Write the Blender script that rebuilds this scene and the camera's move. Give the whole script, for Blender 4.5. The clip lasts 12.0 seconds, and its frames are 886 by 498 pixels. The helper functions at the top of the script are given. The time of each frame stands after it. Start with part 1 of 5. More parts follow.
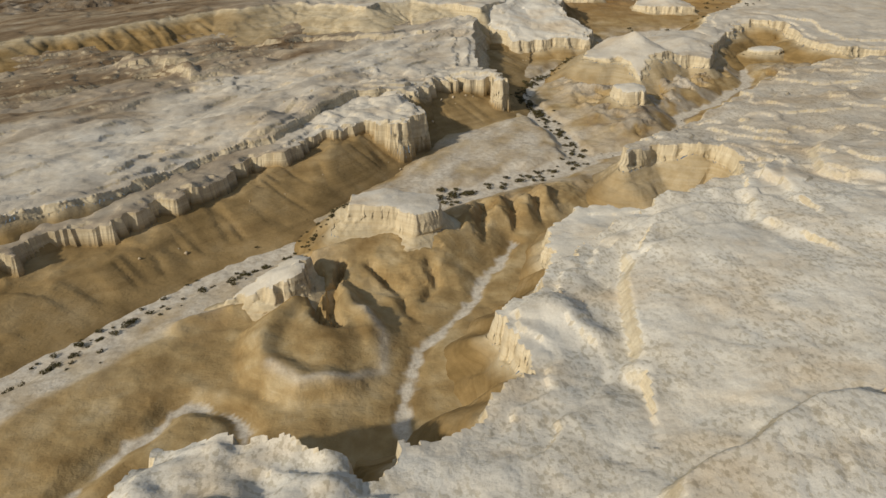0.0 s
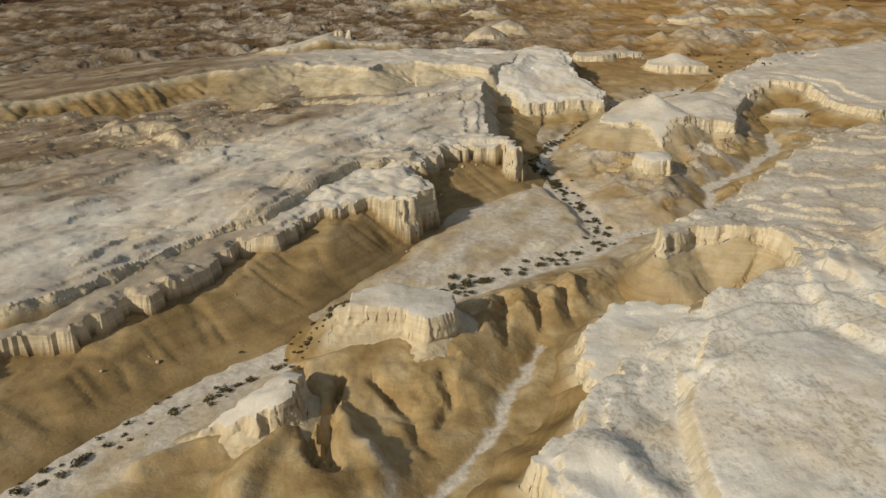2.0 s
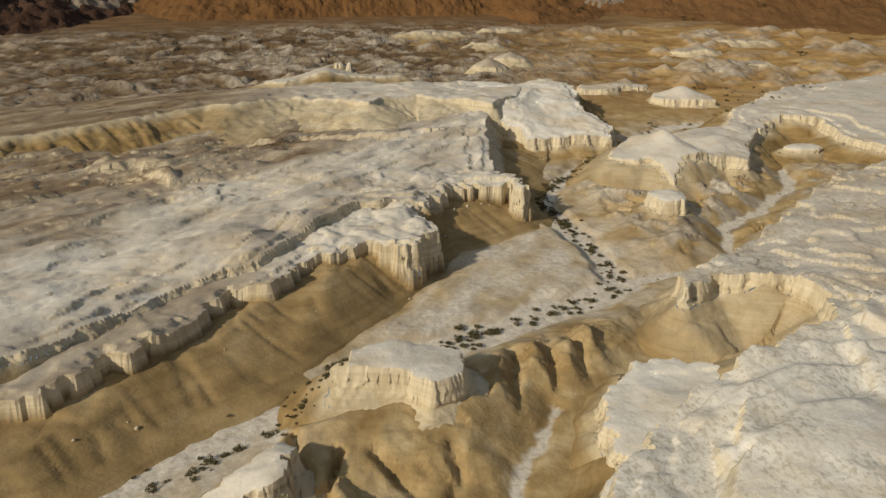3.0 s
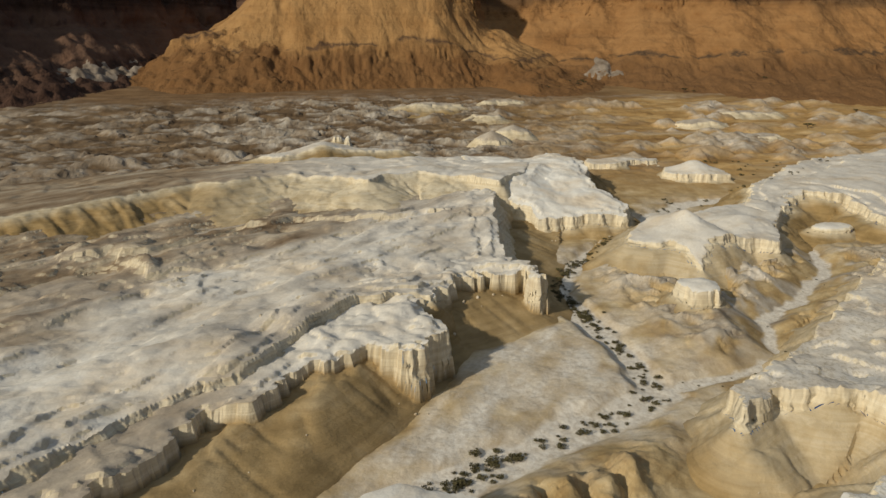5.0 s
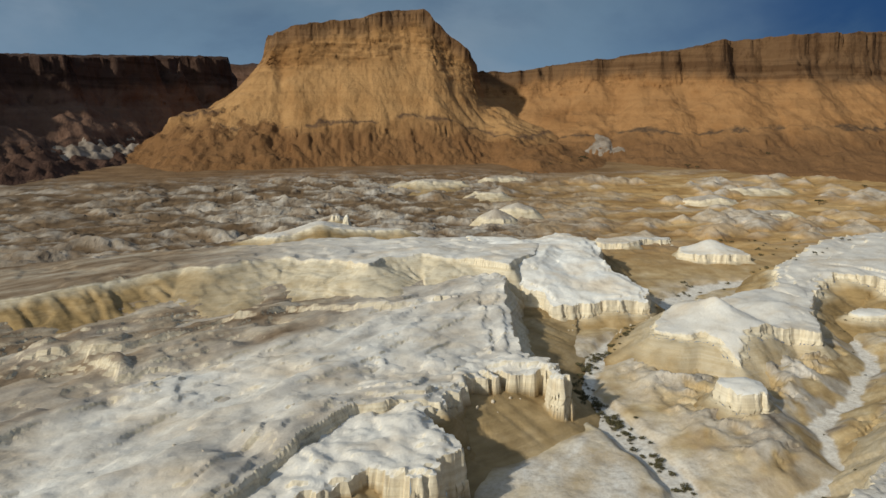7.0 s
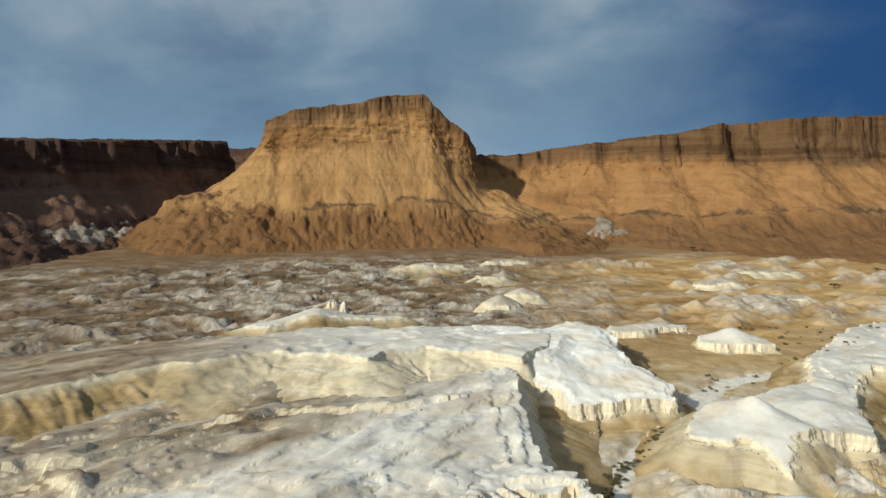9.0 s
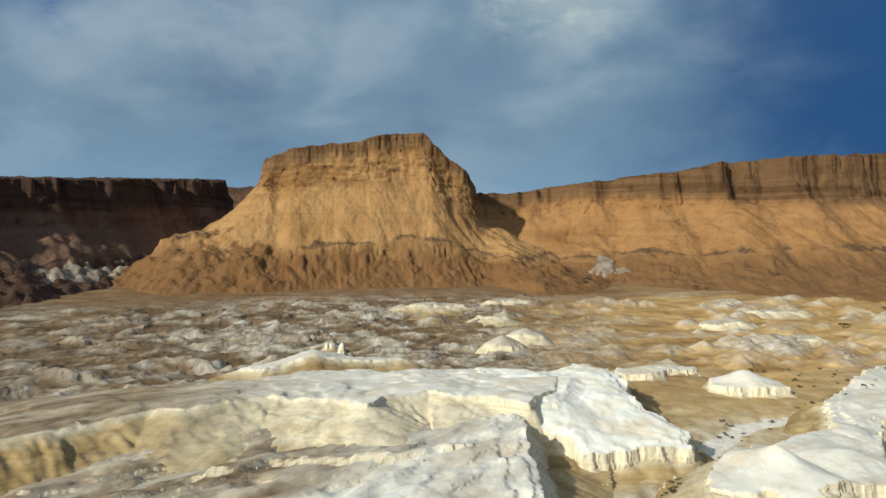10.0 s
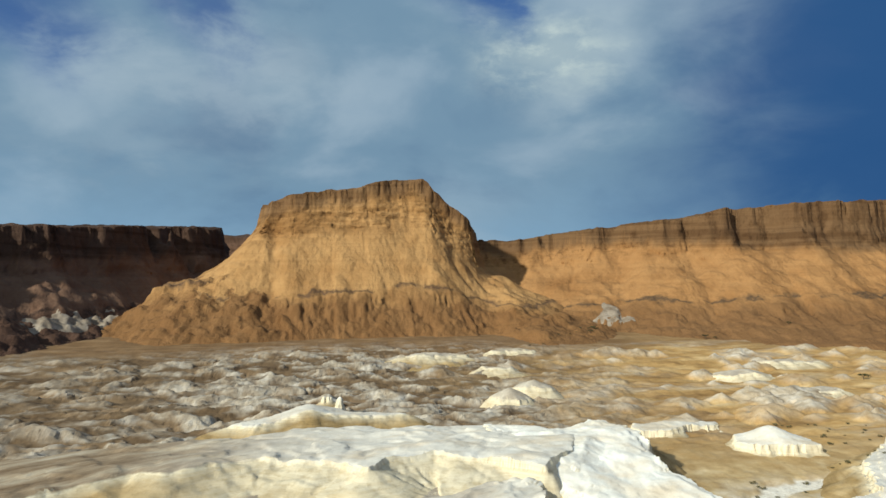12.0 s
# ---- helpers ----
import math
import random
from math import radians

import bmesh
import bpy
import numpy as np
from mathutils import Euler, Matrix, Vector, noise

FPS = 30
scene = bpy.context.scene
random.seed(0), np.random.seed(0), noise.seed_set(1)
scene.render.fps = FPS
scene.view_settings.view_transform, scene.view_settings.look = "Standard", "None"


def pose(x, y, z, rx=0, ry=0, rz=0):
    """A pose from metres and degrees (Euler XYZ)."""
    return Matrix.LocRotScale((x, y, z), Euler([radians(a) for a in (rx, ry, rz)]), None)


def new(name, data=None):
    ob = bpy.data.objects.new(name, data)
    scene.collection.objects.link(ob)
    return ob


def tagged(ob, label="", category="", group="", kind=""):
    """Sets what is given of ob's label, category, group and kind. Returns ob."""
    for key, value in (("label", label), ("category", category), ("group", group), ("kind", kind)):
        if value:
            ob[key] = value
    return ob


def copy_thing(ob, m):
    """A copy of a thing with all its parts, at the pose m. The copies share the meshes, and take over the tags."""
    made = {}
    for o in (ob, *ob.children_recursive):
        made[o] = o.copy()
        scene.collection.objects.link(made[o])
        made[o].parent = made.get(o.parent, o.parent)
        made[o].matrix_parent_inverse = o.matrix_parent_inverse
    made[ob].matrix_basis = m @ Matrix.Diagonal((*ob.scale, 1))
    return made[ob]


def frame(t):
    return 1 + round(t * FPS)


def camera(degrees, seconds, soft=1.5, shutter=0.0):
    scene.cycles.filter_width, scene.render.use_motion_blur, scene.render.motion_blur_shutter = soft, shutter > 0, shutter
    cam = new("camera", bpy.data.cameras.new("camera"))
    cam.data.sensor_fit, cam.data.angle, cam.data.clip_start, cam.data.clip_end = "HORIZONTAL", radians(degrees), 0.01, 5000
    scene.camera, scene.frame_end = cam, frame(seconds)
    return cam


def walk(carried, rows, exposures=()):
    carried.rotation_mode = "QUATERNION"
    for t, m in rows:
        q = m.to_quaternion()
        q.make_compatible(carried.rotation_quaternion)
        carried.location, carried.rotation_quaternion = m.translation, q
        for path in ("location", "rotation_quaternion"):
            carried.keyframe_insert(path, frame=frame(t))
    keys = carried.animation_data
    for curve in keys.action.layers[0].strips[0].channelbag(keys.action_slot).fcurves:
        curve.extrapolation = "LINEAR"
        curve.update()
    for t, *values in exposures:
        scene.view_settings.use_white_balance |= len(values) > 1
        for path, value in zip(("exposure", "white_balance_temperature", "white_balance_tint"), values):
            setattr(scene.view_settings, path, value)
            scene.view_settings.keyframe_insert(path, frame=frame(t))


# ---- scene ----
cam = camera(64.46, 12.0)
PATH = [
    (0, pose(-0.00, 0.00, 66.00, 62.144, -0.126, -8.442)),
    (0.5, pose(0.02, 5.50, 65.83, 63.011, -0.129, -8.491)),
    (1, pose(0.08, 10.97, 65.77, 63.959, -0.138, -8.528)),
    (1.5, pose(0.16, 16.30, 65.70, 65.000, -0.119, -8.548)),
    (2, pose(0.28, 21.53, 65.74, 66.083, -0.108, -8.580)),
    (2.5, pose(0.41, 26.39, 65.68, 67.151, -0.115, -8.605)),
    (3, pose(0.49, 31.88, 65.63, 68.372, -0.189, -8.648)),
    (5, pose(0.96, 52.01, 65.66, 73.728, -0.113, -8.923)),
    (5.5, pose(1.09, 56.78, 65.69, 75.208, -0.069, -8.993)),
    (6, pose(1.09, 61.54, 65.75, 76.636, -0.042, -9.060)),
    (6.5, pose(1.10, 66.22, 65.65, 78.136, -0.011, -9.131)),
    (7, pose(1.16, 70.79, 65.57, 79.692, 0.005, -9.172)),
    (9, pose(1.02, 88.35, 65.61, 86.330, 0.106, -9.499)),
    (9.5, pose(0.97, 92.37, 65.55, 87.918, 0.143, -9.569)),
    (10, pose(0.91, 96.39, 65.50, 89.470, 0.163, -9.658)),
    (10.5, pose(0.87, 100.23, 65.41, 90.928, 0.168, -9.740)),
    (11, pose(0.73, 103.92, 65.29, 92.294, 0.200, -9.820)),
    (11.5, pose(0.56, 107.52, 65.16, 93.183, 0.219, -9.861)),
    (12, pose(0.49, 111.08, 64.98, 93.427, 0.253, -9.894)),
]
EXPOSURES = [(0, -0.92, 6850, 10), (3, -0.90, 7000, 10), (5.5, -0.78, 6450, 8), (7, -0.60, 6000, 7), (9.5, -0.21, 5950, 3), (12, 0.0, 5950, 1)]
walk(cam, PATH, EXPOSURES)

# ---------------------------------------------------------------- light
SUN_EL, SUN_AZ = 27.0, -124.0          # degrees; azimuth clockwise from +y
sun_vec = Vector((math.sin(radians(SUN_AZ)) * math.cos(radians(SUN_EL)),
                  math.cos(radians(SUN_AZ)) * math.cos(radians(SUN_EL)),
                  math.sin(radians(SUN_EL))))
sun = new("sun", bpy.data.lights.new("sun", "SUN"))
sun.data.energy, sun.data.angle, sun.data.color = 5.4, radians(2.0), (1.0, 0.90, 0.73)
sun.rotation_euler = sun_vec.to_track_quat("Z", "Y").to_euler()


def build_world():
    """Blue sky with soft grey-blue cloud layers and brighter tufts."""
    w = bpy.data.worlds.new("sky")
    w.use_nodes = True
    scene.world = w
    nt = w.node_tree
    nt.nodes.clear()
    N, L = nt.nodes.new, nt.links.new
    out, bg = N("ShaderNodeOutputWorld"), N("ShaderNodeBackground")
    sky = N("ShaderNodeTexSky")
    sky.sky_type, sky.sun_disc = "NISHITA", False
    sky.sun_elevation, sky.sun_rotation = radians(SUN_EL), radians(SUN_AZ)
    sky.air_density, sky.dust_density, sky.ozone_density = 1.0, 0.2, 4.0
    deep = N("ShaderNodeMix")
    deep.data_type, deep.blend_type = "RGBA", "MULTIPLY"
    deep.inputs["Factor"].default_value, deep.inputs["B"].default_value = 1.0, (0.36, 0.60, 1.0, 1)
    L(sky.outputs["Color"], deep.inputs["A"])
    tc, mp = N("ShaderNodeTexCoord"), N("ShaderNodeMapping")
    mp.inputs["Scale"].default_value = (1.0, 1.0, 1.9)
    mp.inputs["Location"].default_value = CLOUD_SHIFT
    L(tc.outputs["Generated"], mp.inputs["Vector"])

    def noise(scale, detail, rough):
        n = N("ShaderNodeTexNoise")
        n.inputs["Scale"].default_value, n.inputs["Detail"].default_value, n.inputs["Roughness"].default_value = scale, detail, rough
        n.inputs["Distortion"].default_value = 0.3
        L(mp.outputs[0], n.inputs["Vector"])
        return n.outputs["Fac"]

    def ramp(fac, stops):
        r = N("ShaderNodeValToRGB")
        r.color_ramp.interpolation = "EASE"
        while len(r.color_ramp.elements) < len(stops):
            r.color_ramp.elements.new(0.5)
        for e, (p, c) in zip(r.color_ramp.elements, stops):
            e.position, e.color = p, (*c, 1)
        L(fac, r.inputs["Fac"])
        return r.outputs["Color"]

    def mix(fac, a, b):
        m = N("ShaderNodeMix")
        m.data_type = "RGBA"
        L(fac, m.inputs["Factor"]), L(a, m.inputs["A"]), L(b, m.inputs["B"])
        return m.outputs["Result"]
    def math_node(op, a, b=0.0, clamp=False):
        m = N("ShaderNodeMath")
        m.operation, m.use_clamp = op, clamp
        for socket, v in zip(m.inputs, (a, b)):
            if isinstance(v, float):
                socket.default_value = v
            else:
                L(v, socket)
        return m.outputs[0]

    def colour(*rgb):
        c = N("ShaderNodeRGB")
        c.outputs[0].default_value = (*rgb, 1)
        return c.outputs[0]

    def span(v, lo, hi):
        r = N("ShaderNodeMapRange")
        r.interpolation_type = "SMOOTHSTEP"
        r.inputs["From Min"].default_value, r.inputs["From Max"].default_value = lo, hi
        L(v, r.inputs["Value"])
        return r.outputs["Result"]
    # across: towards the east side of the valley; height: towards the zenith
    side, sep = N("ShaderNodeVectorMath"), N("ShaderNodeSeparateXYZ")
    side.operation = "DOT_PRODUCT"
    side.inputs[1].default_value = (0.985, -0.171, 0.0)
    L(tc.outputs["Generated"], side.inputs[0]), L(tc.outputs["Generated"], sep.inputs[0])
    ragged = math_node("MULTIPLY", math_node("SUBTRACT", noise(5.5, 6, 0.55), 0.5), 0.26)
    lumps = math_node("MULTIPLY", math_node("SUBTRACT", noise(11.0, 6, 0.6), 0.5), 0.10)
    across = math_node("ADD", side.outputs["Value"], ragged)
    height = math_node("ADD", sep.outputs["Z"], math_node("ADD", math_node("MULTIPLY", ragged, -0.6), lumps))

    def cloud(a, h, wide, tall):
        u = math_node("DIVIDE", math_node("SUBTRACT", across, a), wide)
        v = math_node("DIVIDE", math_node("SUBTRACT", height, h), tall)
        return math_node("POWER", 2.718, math_node("MULTIPLY", math_node("ADD", math_node("MULTIPLY", u, u), math_node("MULTIPLY", v, v)), -1.0))
    grey = ramp(noise(4.0, 6, 0.5), [(0.30, (1.8, 2.8, 4.2)), (0.50, (2.6, 3.8, 5.1)), (0.70, (4.2, 5.2, 6.3))])
    haze = math_node("SUBTRACT", 1.0, span(height, 0.02, 0.20))
    body = mix(math_node("MULTIPLY", haze, 0.7), grey, colour(3.5, 5.2, 7.0))
    east = span(across, 0.19, 0.50)
    body = mix(math_node("MULTIPLY", east, 0.93), body, colour(0.30, 1.05, 2.9))
    body = mix(math_node("MULTIPLY", cloud(0.42, 0.06, 0.14, 0.035), 0.55), body, colour(1.9, 3.2, 4.6))
    for a, h, wide, tall in ((-0.49, 0.33, 0.07, 0.045), (-0.29, 0.36, 0.05, 0.05), (0.06, 0.40, 0.035, 0.04)):
        body = mix(math_node("MULTIPLY", cloud(a, h, wide, tall), 0.9), body, deep.outputs["Result"])
    for a, h, wide, tall, much in ((-0.24, 0.30, 0.09, 0.06, 0.55), (-0.40, 0.28, 0.08, 0.05, 0.5), (-0.42, 0.20, 0.10, 0.03, 0.3), (0.0, 0.10, 0.10, 0.06, 0.35), (0.17, 0.27, 0.05, 0.05, 0.6), (0.20, 0.35, 0.13, 0.05, 0.35)):
        body = mix(math_node("MULTIPLY", cloud(a, h, wide, tall), much), body, colour(5.4, 6.2, 6.9))
    puffs = ramp(noise(13.0, 6, 0.6), [(0.40, (0.35, 0.35, 0.35)), (0.60, (1, 1, 1))])
    body = mix(math_node("MULTIPLY", math_node("MULTIPLY", cloud(0.125, 0.325, 0.075, 0.040), puffs), 0.95), body, colour(8.8, 9.2, 8.4))
    body = mix(math_node("MULTIPLY", math_node("MULTIPLY", cloud(-0.30, 0.28, 0.17, 0.05), puffs), 0.35), body, colour(6.2, 6.8, 7.4))
    # unseen bright cloud overhead and haze round the sun, added to fill shadows
    body = mix(math_node("MULTIPLY", span(sep.outputs["Z"], 0.45, 0.85), 0.7), body, colour(5.0, 5.9, 6.8))
    sunward = N("ShaderNodeVectorMath")
    sunward.operation = "DOT_PRODUCT"
    sunward.inputs[1].default_value = sun_vec
    L(tc.outputs["Generated"], sunward.inputs[0])
    body = mix(math_node("MULTIPLY", span(sunward.outputs["Value"], 0.2, 1.0), 0.6), body, colour(9.0, 8.6, 8.0))
    L(body, bg.inputs["Color"])
    bg.inputs["Strength"].default_value = 0.075
    L(bg.outputs[0], out.inputs["Surface"])


CLOUD_SHIFT = (1.15, 0.6, 0.15)
build_world()

# ---------------------------------------------------------------- noise and plan tools
_rng = np.random.RandomState(7)
_PERM = np.concatenate([_rng.permutation(512)] * 3)
_GRAD = np.stack([np.cos(_rng.rand(512) * 6.28318), np.sin(_rng.rand(512) * 6.28318)], -1)


def perlin(x, y, seed=0):
    xi, yi = np.floor(x).astype(int), np.floor(y).astype(int)
    u, v = x - xi, y - yi
    su, sv = u * u * (3 - 2 * u), v * v * (3 - 2 * v)
    xa, xb, ya, yb = (xi + seed * 37) & 511, (xi + 1 + seed * 37) & 511, yi & 511, (yi + 1) & 511

    def g(ix, iy, dx, dy):
        d = _GRAD[_PERM[_PERM[ix] + iy]]
        return d[..., 0] * dx + d[..., 1] * dy
    a = g(xa, ya, u, v) * (1 - su) + g(xb, ya, u - 1, v) * su
    b = g(xa, yb, u, v - 1) * (1 - su) + g(xb, yb, u - 1, v - 1) * su
    return 1.5 * (a * (1 - sv) + b * sv)


def fbm(x, y, size, octaves=4, seed=0, gain=0.5):
    total, amp = 0.0, 1.0
    for k in range(octaves):
        f = 2.03 ** k / size
        total = total + amp * perlin(x * f, y * f, seed + k)
        amp *= gain
    return total


def ridged(x, y, size, octaves=4, seed=0):
    total, amp = 0.0, 1.0
    for k in range(octaves):
        f = 2.03 ** k / size
        total = total + amp * (1 - np.abs(perlin(x * f, y * f, seed + k)) * 2)
        amp *= 0.5
    return total / 1.9


def billow(x, y, size, octaves=4, seed=0, gain=0.5):
    """Rounded mounds between sharp creases, 0 in the creases."""
    total, amp = 0.0, 1.0
    for k in range(octaves):
        f = 2.03 ** k / size
        total = total + amp * np.abs(perlin(x * f, y * f, seed + k)) * 2
        amp *= gain
    return total


def crease(x, y, size, seed, wide):
    """1 along winding lines about size metres apart, 0 between them."""
    return 1 - np.minimum(np.abs(perlin(x / size, y / size, seed)) / wide, 1)


def smooth(a, b, v):
    t = np.clip((v - a) / (b - a), 0, 1)
    return t * t * (3 - 2 * t)


def outline_distance(poly, x, y):
    """Distance to the outline, positive inside it, and the nearest point of the outline."""
    best, inside = np.full(x.shape, 1e18), np.zeros(x.shape, bool)
    nx, ny = np.zeros(x.shape), np.zeros(x.shape)
    n = len(poly)
    for i in range(n):
        (ax, ay), (bx, by) = poly[i], poly[(i + 1) % n]
        dx, dy = bx - ax, by - ay
        t = np.clip(((x - ax) * dx + (y - ay) * dy) / (dx * dx + dy * dy), 0, 1)
        qx, qy = ax + t * dx, ay + t * dy
        d = (x - qx) ** 2 + (y - qy) ** 2
        near = d < best
        best, nx, ny = np.where(near, d, best), np.where(near, qx, nx), np.where(near, qy, ny)
        if ay != by:
            inside ^= ((ay > y) != (by > y)) & (x < ax + (y - ay) * dx / dy)
    return np.where(inside, 1, -1) * np.sqrt(best), nx, ny


def inside_distance(poly, x, y):
    return outline_distance(poly, x, y)[0]


def line_distance(line, x, y):
    best = np.full(x.shape, 1e18)
    for (ax, ay), (bx, by) in zip(line, line[1:]):
        dx, dy = bx - ax, by - ay
        t = np.clip(((x - ax) * dx + (y - ay) * dy) / (dx * dx + dy * dy), 0, 1)
        best = np.minimum(best, (x - ax - t * dx) ** 2 + (y - ay - t * dy) ** 2)
    return np.sqrt(best)


def scarp(line, x, y, rise, reach):
    """A step of the given rise along a line, on its left; it fades over reach metres."""
    best, side = np.full(x.shape, 1e18), np.ones(x.shape)
    for (ax, ay), (bx, by) in zip(line, line[1:]):
        dx, dy = bx - ax, by - ay
        t = np.clip(((x - ax) * dx + (y - ay) * dy) / (dx * dx + dy * dy), 0, 1)
        d = (x - ax - t * dx) ** 2 + (y - ay - t * dy) ** 2
        near = d < best
        best = np.where(near, d, best)
        side = np.where(near, np.sign(dx * (y - ay) - dy * (x - ax)), side)
    d = np.sqrt(best)
    ends = np.minimum(np.hypot(x - line[0][0], y - line[0][1]), np.hypot(x - line[-1][0], y - line[-1][1]))
    return rise * smooth(-1.1, 1.1, side * d) * np.exp(-(np.maximum(side * d, 0) / reach) ** 2) * smooth(0, 5, ends + d * 0.5)


def crest(line, x, y, high, slope):
    """A ridge along a line, as height above its foot."""
    return np.maximum(0, high - slope * line_distance(line, x, y))


def steps(v, sharp=0.75):
    f = np.floor(v)
    return f + smooth(sharp, 1.0, v - f)


# ---------------------------------------------------------------- plan of the badlands
WASH_LEFT = [(-140, 5), (-80, 64), (-50, 96), (-40, 109), (-25, 121), (-14, 128), (-3, 136), (10, 143), (19, 146), (30, 151.5), (43, 158), (52, 161), (62, 168)]
WASH_FAR = [(62, 168), (62, 177), (62, 196), (60, 211), (59, 224), (69, 242), (86, 257), (103, 276), (120, 294), (135, 305), (200, 320)]
WASH_RIGHT = [(62, 168), (72, 171), (88, 175), (96, 180), (100, 190), (104, 199), (122, 210), (134, 222), (143, 228), (151, 248), (155, 261)]
GULLY = [(4, 60), (5, 71), (7, 79), (9, 88), (13, 94), (20, 102), (25, 111), (33, 122)]
WEST_FOOT = [(-260, -110), (-110, 38), (-54, 96), (-41, 111), (-24, 127), (-14, 133.5), (-2, 146), (9, 158), (20, 174), (31, 189.5), (40, 194), (52, 201.5), (57, 212), (57.5, 226), (63, 240), (68, 252), (72, 262)]
TERRACE = [(3, 150), (13, 160), (32, 189), (38, 192), (54, 202), (58, 191), (58, 168), (40, 159), (17, 149)]
FLATS = [(-70, 78), (-54, 97), (-41, 111), (-24, 126), (-14, 133), (-2, 144), (6, 143), (-2, 134), (-8, 125), (-11, 113), (-18, 104), (-28, 101), (-36, 92), (-52, 72)]
TRAIL = [(-15, 73), (-17, 76.5), (-20, 79.6), (-23, 81), (-26, 80), (-30, 75.5), (-34, 68), (-44, 50)]
BADLAND_HILLS = [(-60, 80), (-40, 95), (-22, 116), (-6, 132), (12, 140), (33, 146), (58, 155), (60, 148), (50, 136), (34, 124), (24, 110), (10, 96), (3, 84), (0, 62), (-20, 62), (-40, 40)]

PLAIN_GULLIES = [([(-150, 352), (-118, 369), (-95, 387), (-64, 409), (-30, 424)], 3.4, 9), ([(-100, 330), (-88, 343), (-77, 376), (-62, 388), (-38, 396)], 3.0, 8),
                 ([(-180, 430), (-143, 447), (-110, 478), (-60, 492)], 2.6, 9), ([(-40, 418), (-27, 426), (8, 470), (40, 486)], 2.2, 8), ([(-120, 500), (-70, 520), (0, 540), (60, 530)], 2.2, 9)]
REGIONAL_Y = [-600, 60, 160, 230, 300, 340, 420, 500, 560, 650, 750, 900, 1500, 4600]
REGIONAL_Z = [0, 0.5, 0.6, 2.0, 5.0, 8.5, 12.0, 16.0, 22.5, 30.5, 38, 42, 48, 60]


def axis(marks):
    """Grid lines: rows of (end, step at the end); the step grows evenly from mark to mark."""
    (v, step), out = marks[0], []
    out.append(v)
    for end, last in marks[1:]:
        span, start = end - out[-1], out[-1]
        s0 = step
        while out[-1] < end - 1e-6:
            k = (out[-1] - start) / span
            out.append(out[-1] + s0 + (last - s0) * k)
        step = last
    return np.array(out)


GX = np.concatenate([-axis([(112, 0.6), (220, 2.0), (500, 8), (4600, 240)])[:0:-1],
                     axis([(-112, 0.6), (150, 0.6), (230, 0.9), (420, 2.6), (700, 9), (4600, 240)])])
GY = np.concatenate([-axis([(-38, 0.6), (60, 6), (600, 60)])[:0:-1],
                     axis([(38, 0.5), (170, 0.5), (300, 0.8), (480, 1.3), (680, 2.4), (1000, 14), (4600, 240)])])
X, Y = np.meshgrid(GX, GY, indexing="ij")

# landforms: outline, top height (number or function), cliff height, talus slope, raggedness
def top_west(x, y):
    z = 9.2 + 1.0 * smooth(-34, -2, x) + 0.8 * smooth(8, 20, x) + 0.02 * (y - 150)
    return np.minimum(z, 11.6) + 0.4 * steps(1.6 * fbm(x, y, 16, 3, 201)) + 0.7 * smooth(-12, -4, x) * (billow(x, y, 9, 4, 203) - 0.4)


def top_west_upper(x, y):
    u, v = 0.8 * x + 0.6 * y, 0.8 * y - 0.6 * x
    lie = fbm(u * 0.32, v, 20, 4, 205)
    z = 11.9 + 1.2 * smooth(-45, -15, x) + 0.008 * (y - 150) + 0.6 * steps(1.8 * lie, 0.75) + 0.9 * lie + 0.22 * steps(3.0 * fbm(u * 0.3, v, 7, 3, 206), 0.8)
    z = z + 4.6 * np.exp(-((x - 52) ** 2 / 260 + (y - 272) ** 2 / 700))
    z = z - 4.5 * np.exp(-((x + 66 - 0.9 * (y - 218)) ** 2 / 90 + (y - 218) ** 2 / 420))
    z = z - 2.2 * np.exp(-((x + 15) ** 2 / 22 + (y - 184) ** 2 / 12)) - 1.2 * np.exp(-((x + 11) ** 2 / 30 + (y - 194) ** 2 / 26))
    z = z + 1.5 * np.exp(-((x + 21) ** 2 / 40 + (y - 176) ** 2 / 30)) + 1.0 * np.exp(-((x + 8) ** 2 / 30 + (y - 200) ** 2 / 30))
    z = z + 0.55 * (1 - smooth(-30, 0, x)) * smooth(195, 215, y) * (steps(2.4 * fbm(u * 0.5, v, 15, 4, 209), 0.75) + 0.5)
    z = z + scarp([(-58, 236), (-48, 238), (-36, 249), (-28, 258), (-18, 258), (-12, 265), (3, 261), (17, 259), (28, 262)], x, y, 1.8, 7)
    z = z + 2.0 * np.exp(-((x + 47 + 0.6 * (y - 228)) ** 2 / 8 + (y - 228) ** 2 / 30) ** 2) + 1.6 * np.exp(-((x + 66) ** 2 / 12 + (y - 241) ** 2 / 8) ** 2)
    z = z - 2.4 * np.exp(-((x + 21) ** 2 / 34 + (y - 241) ** 2 / 16)) - 1.8 * np.exp(-((x + 13) ** 2 / 8 + (y - 254) ** 2 / 6))
    z = z + scarp([(-54, 205), (-47, 212), (-38, 219), (-30, 224), (-16, 228)], x, y, -1.2, 8)
    return z + 0.4 * smooth(5, 18, x) * smooth(190, 205, y) * fbm(x, y, 12, 4, 207, 0.4)


def top_ridge(x, y):
    return 20.8 - 0.045 * np.maximum(y - 310, 0) - 0.035 * np.maximum(-x - 20, 0) + 0.5 * steps(1.5 * fbm(x, y, 26, 3, 211))


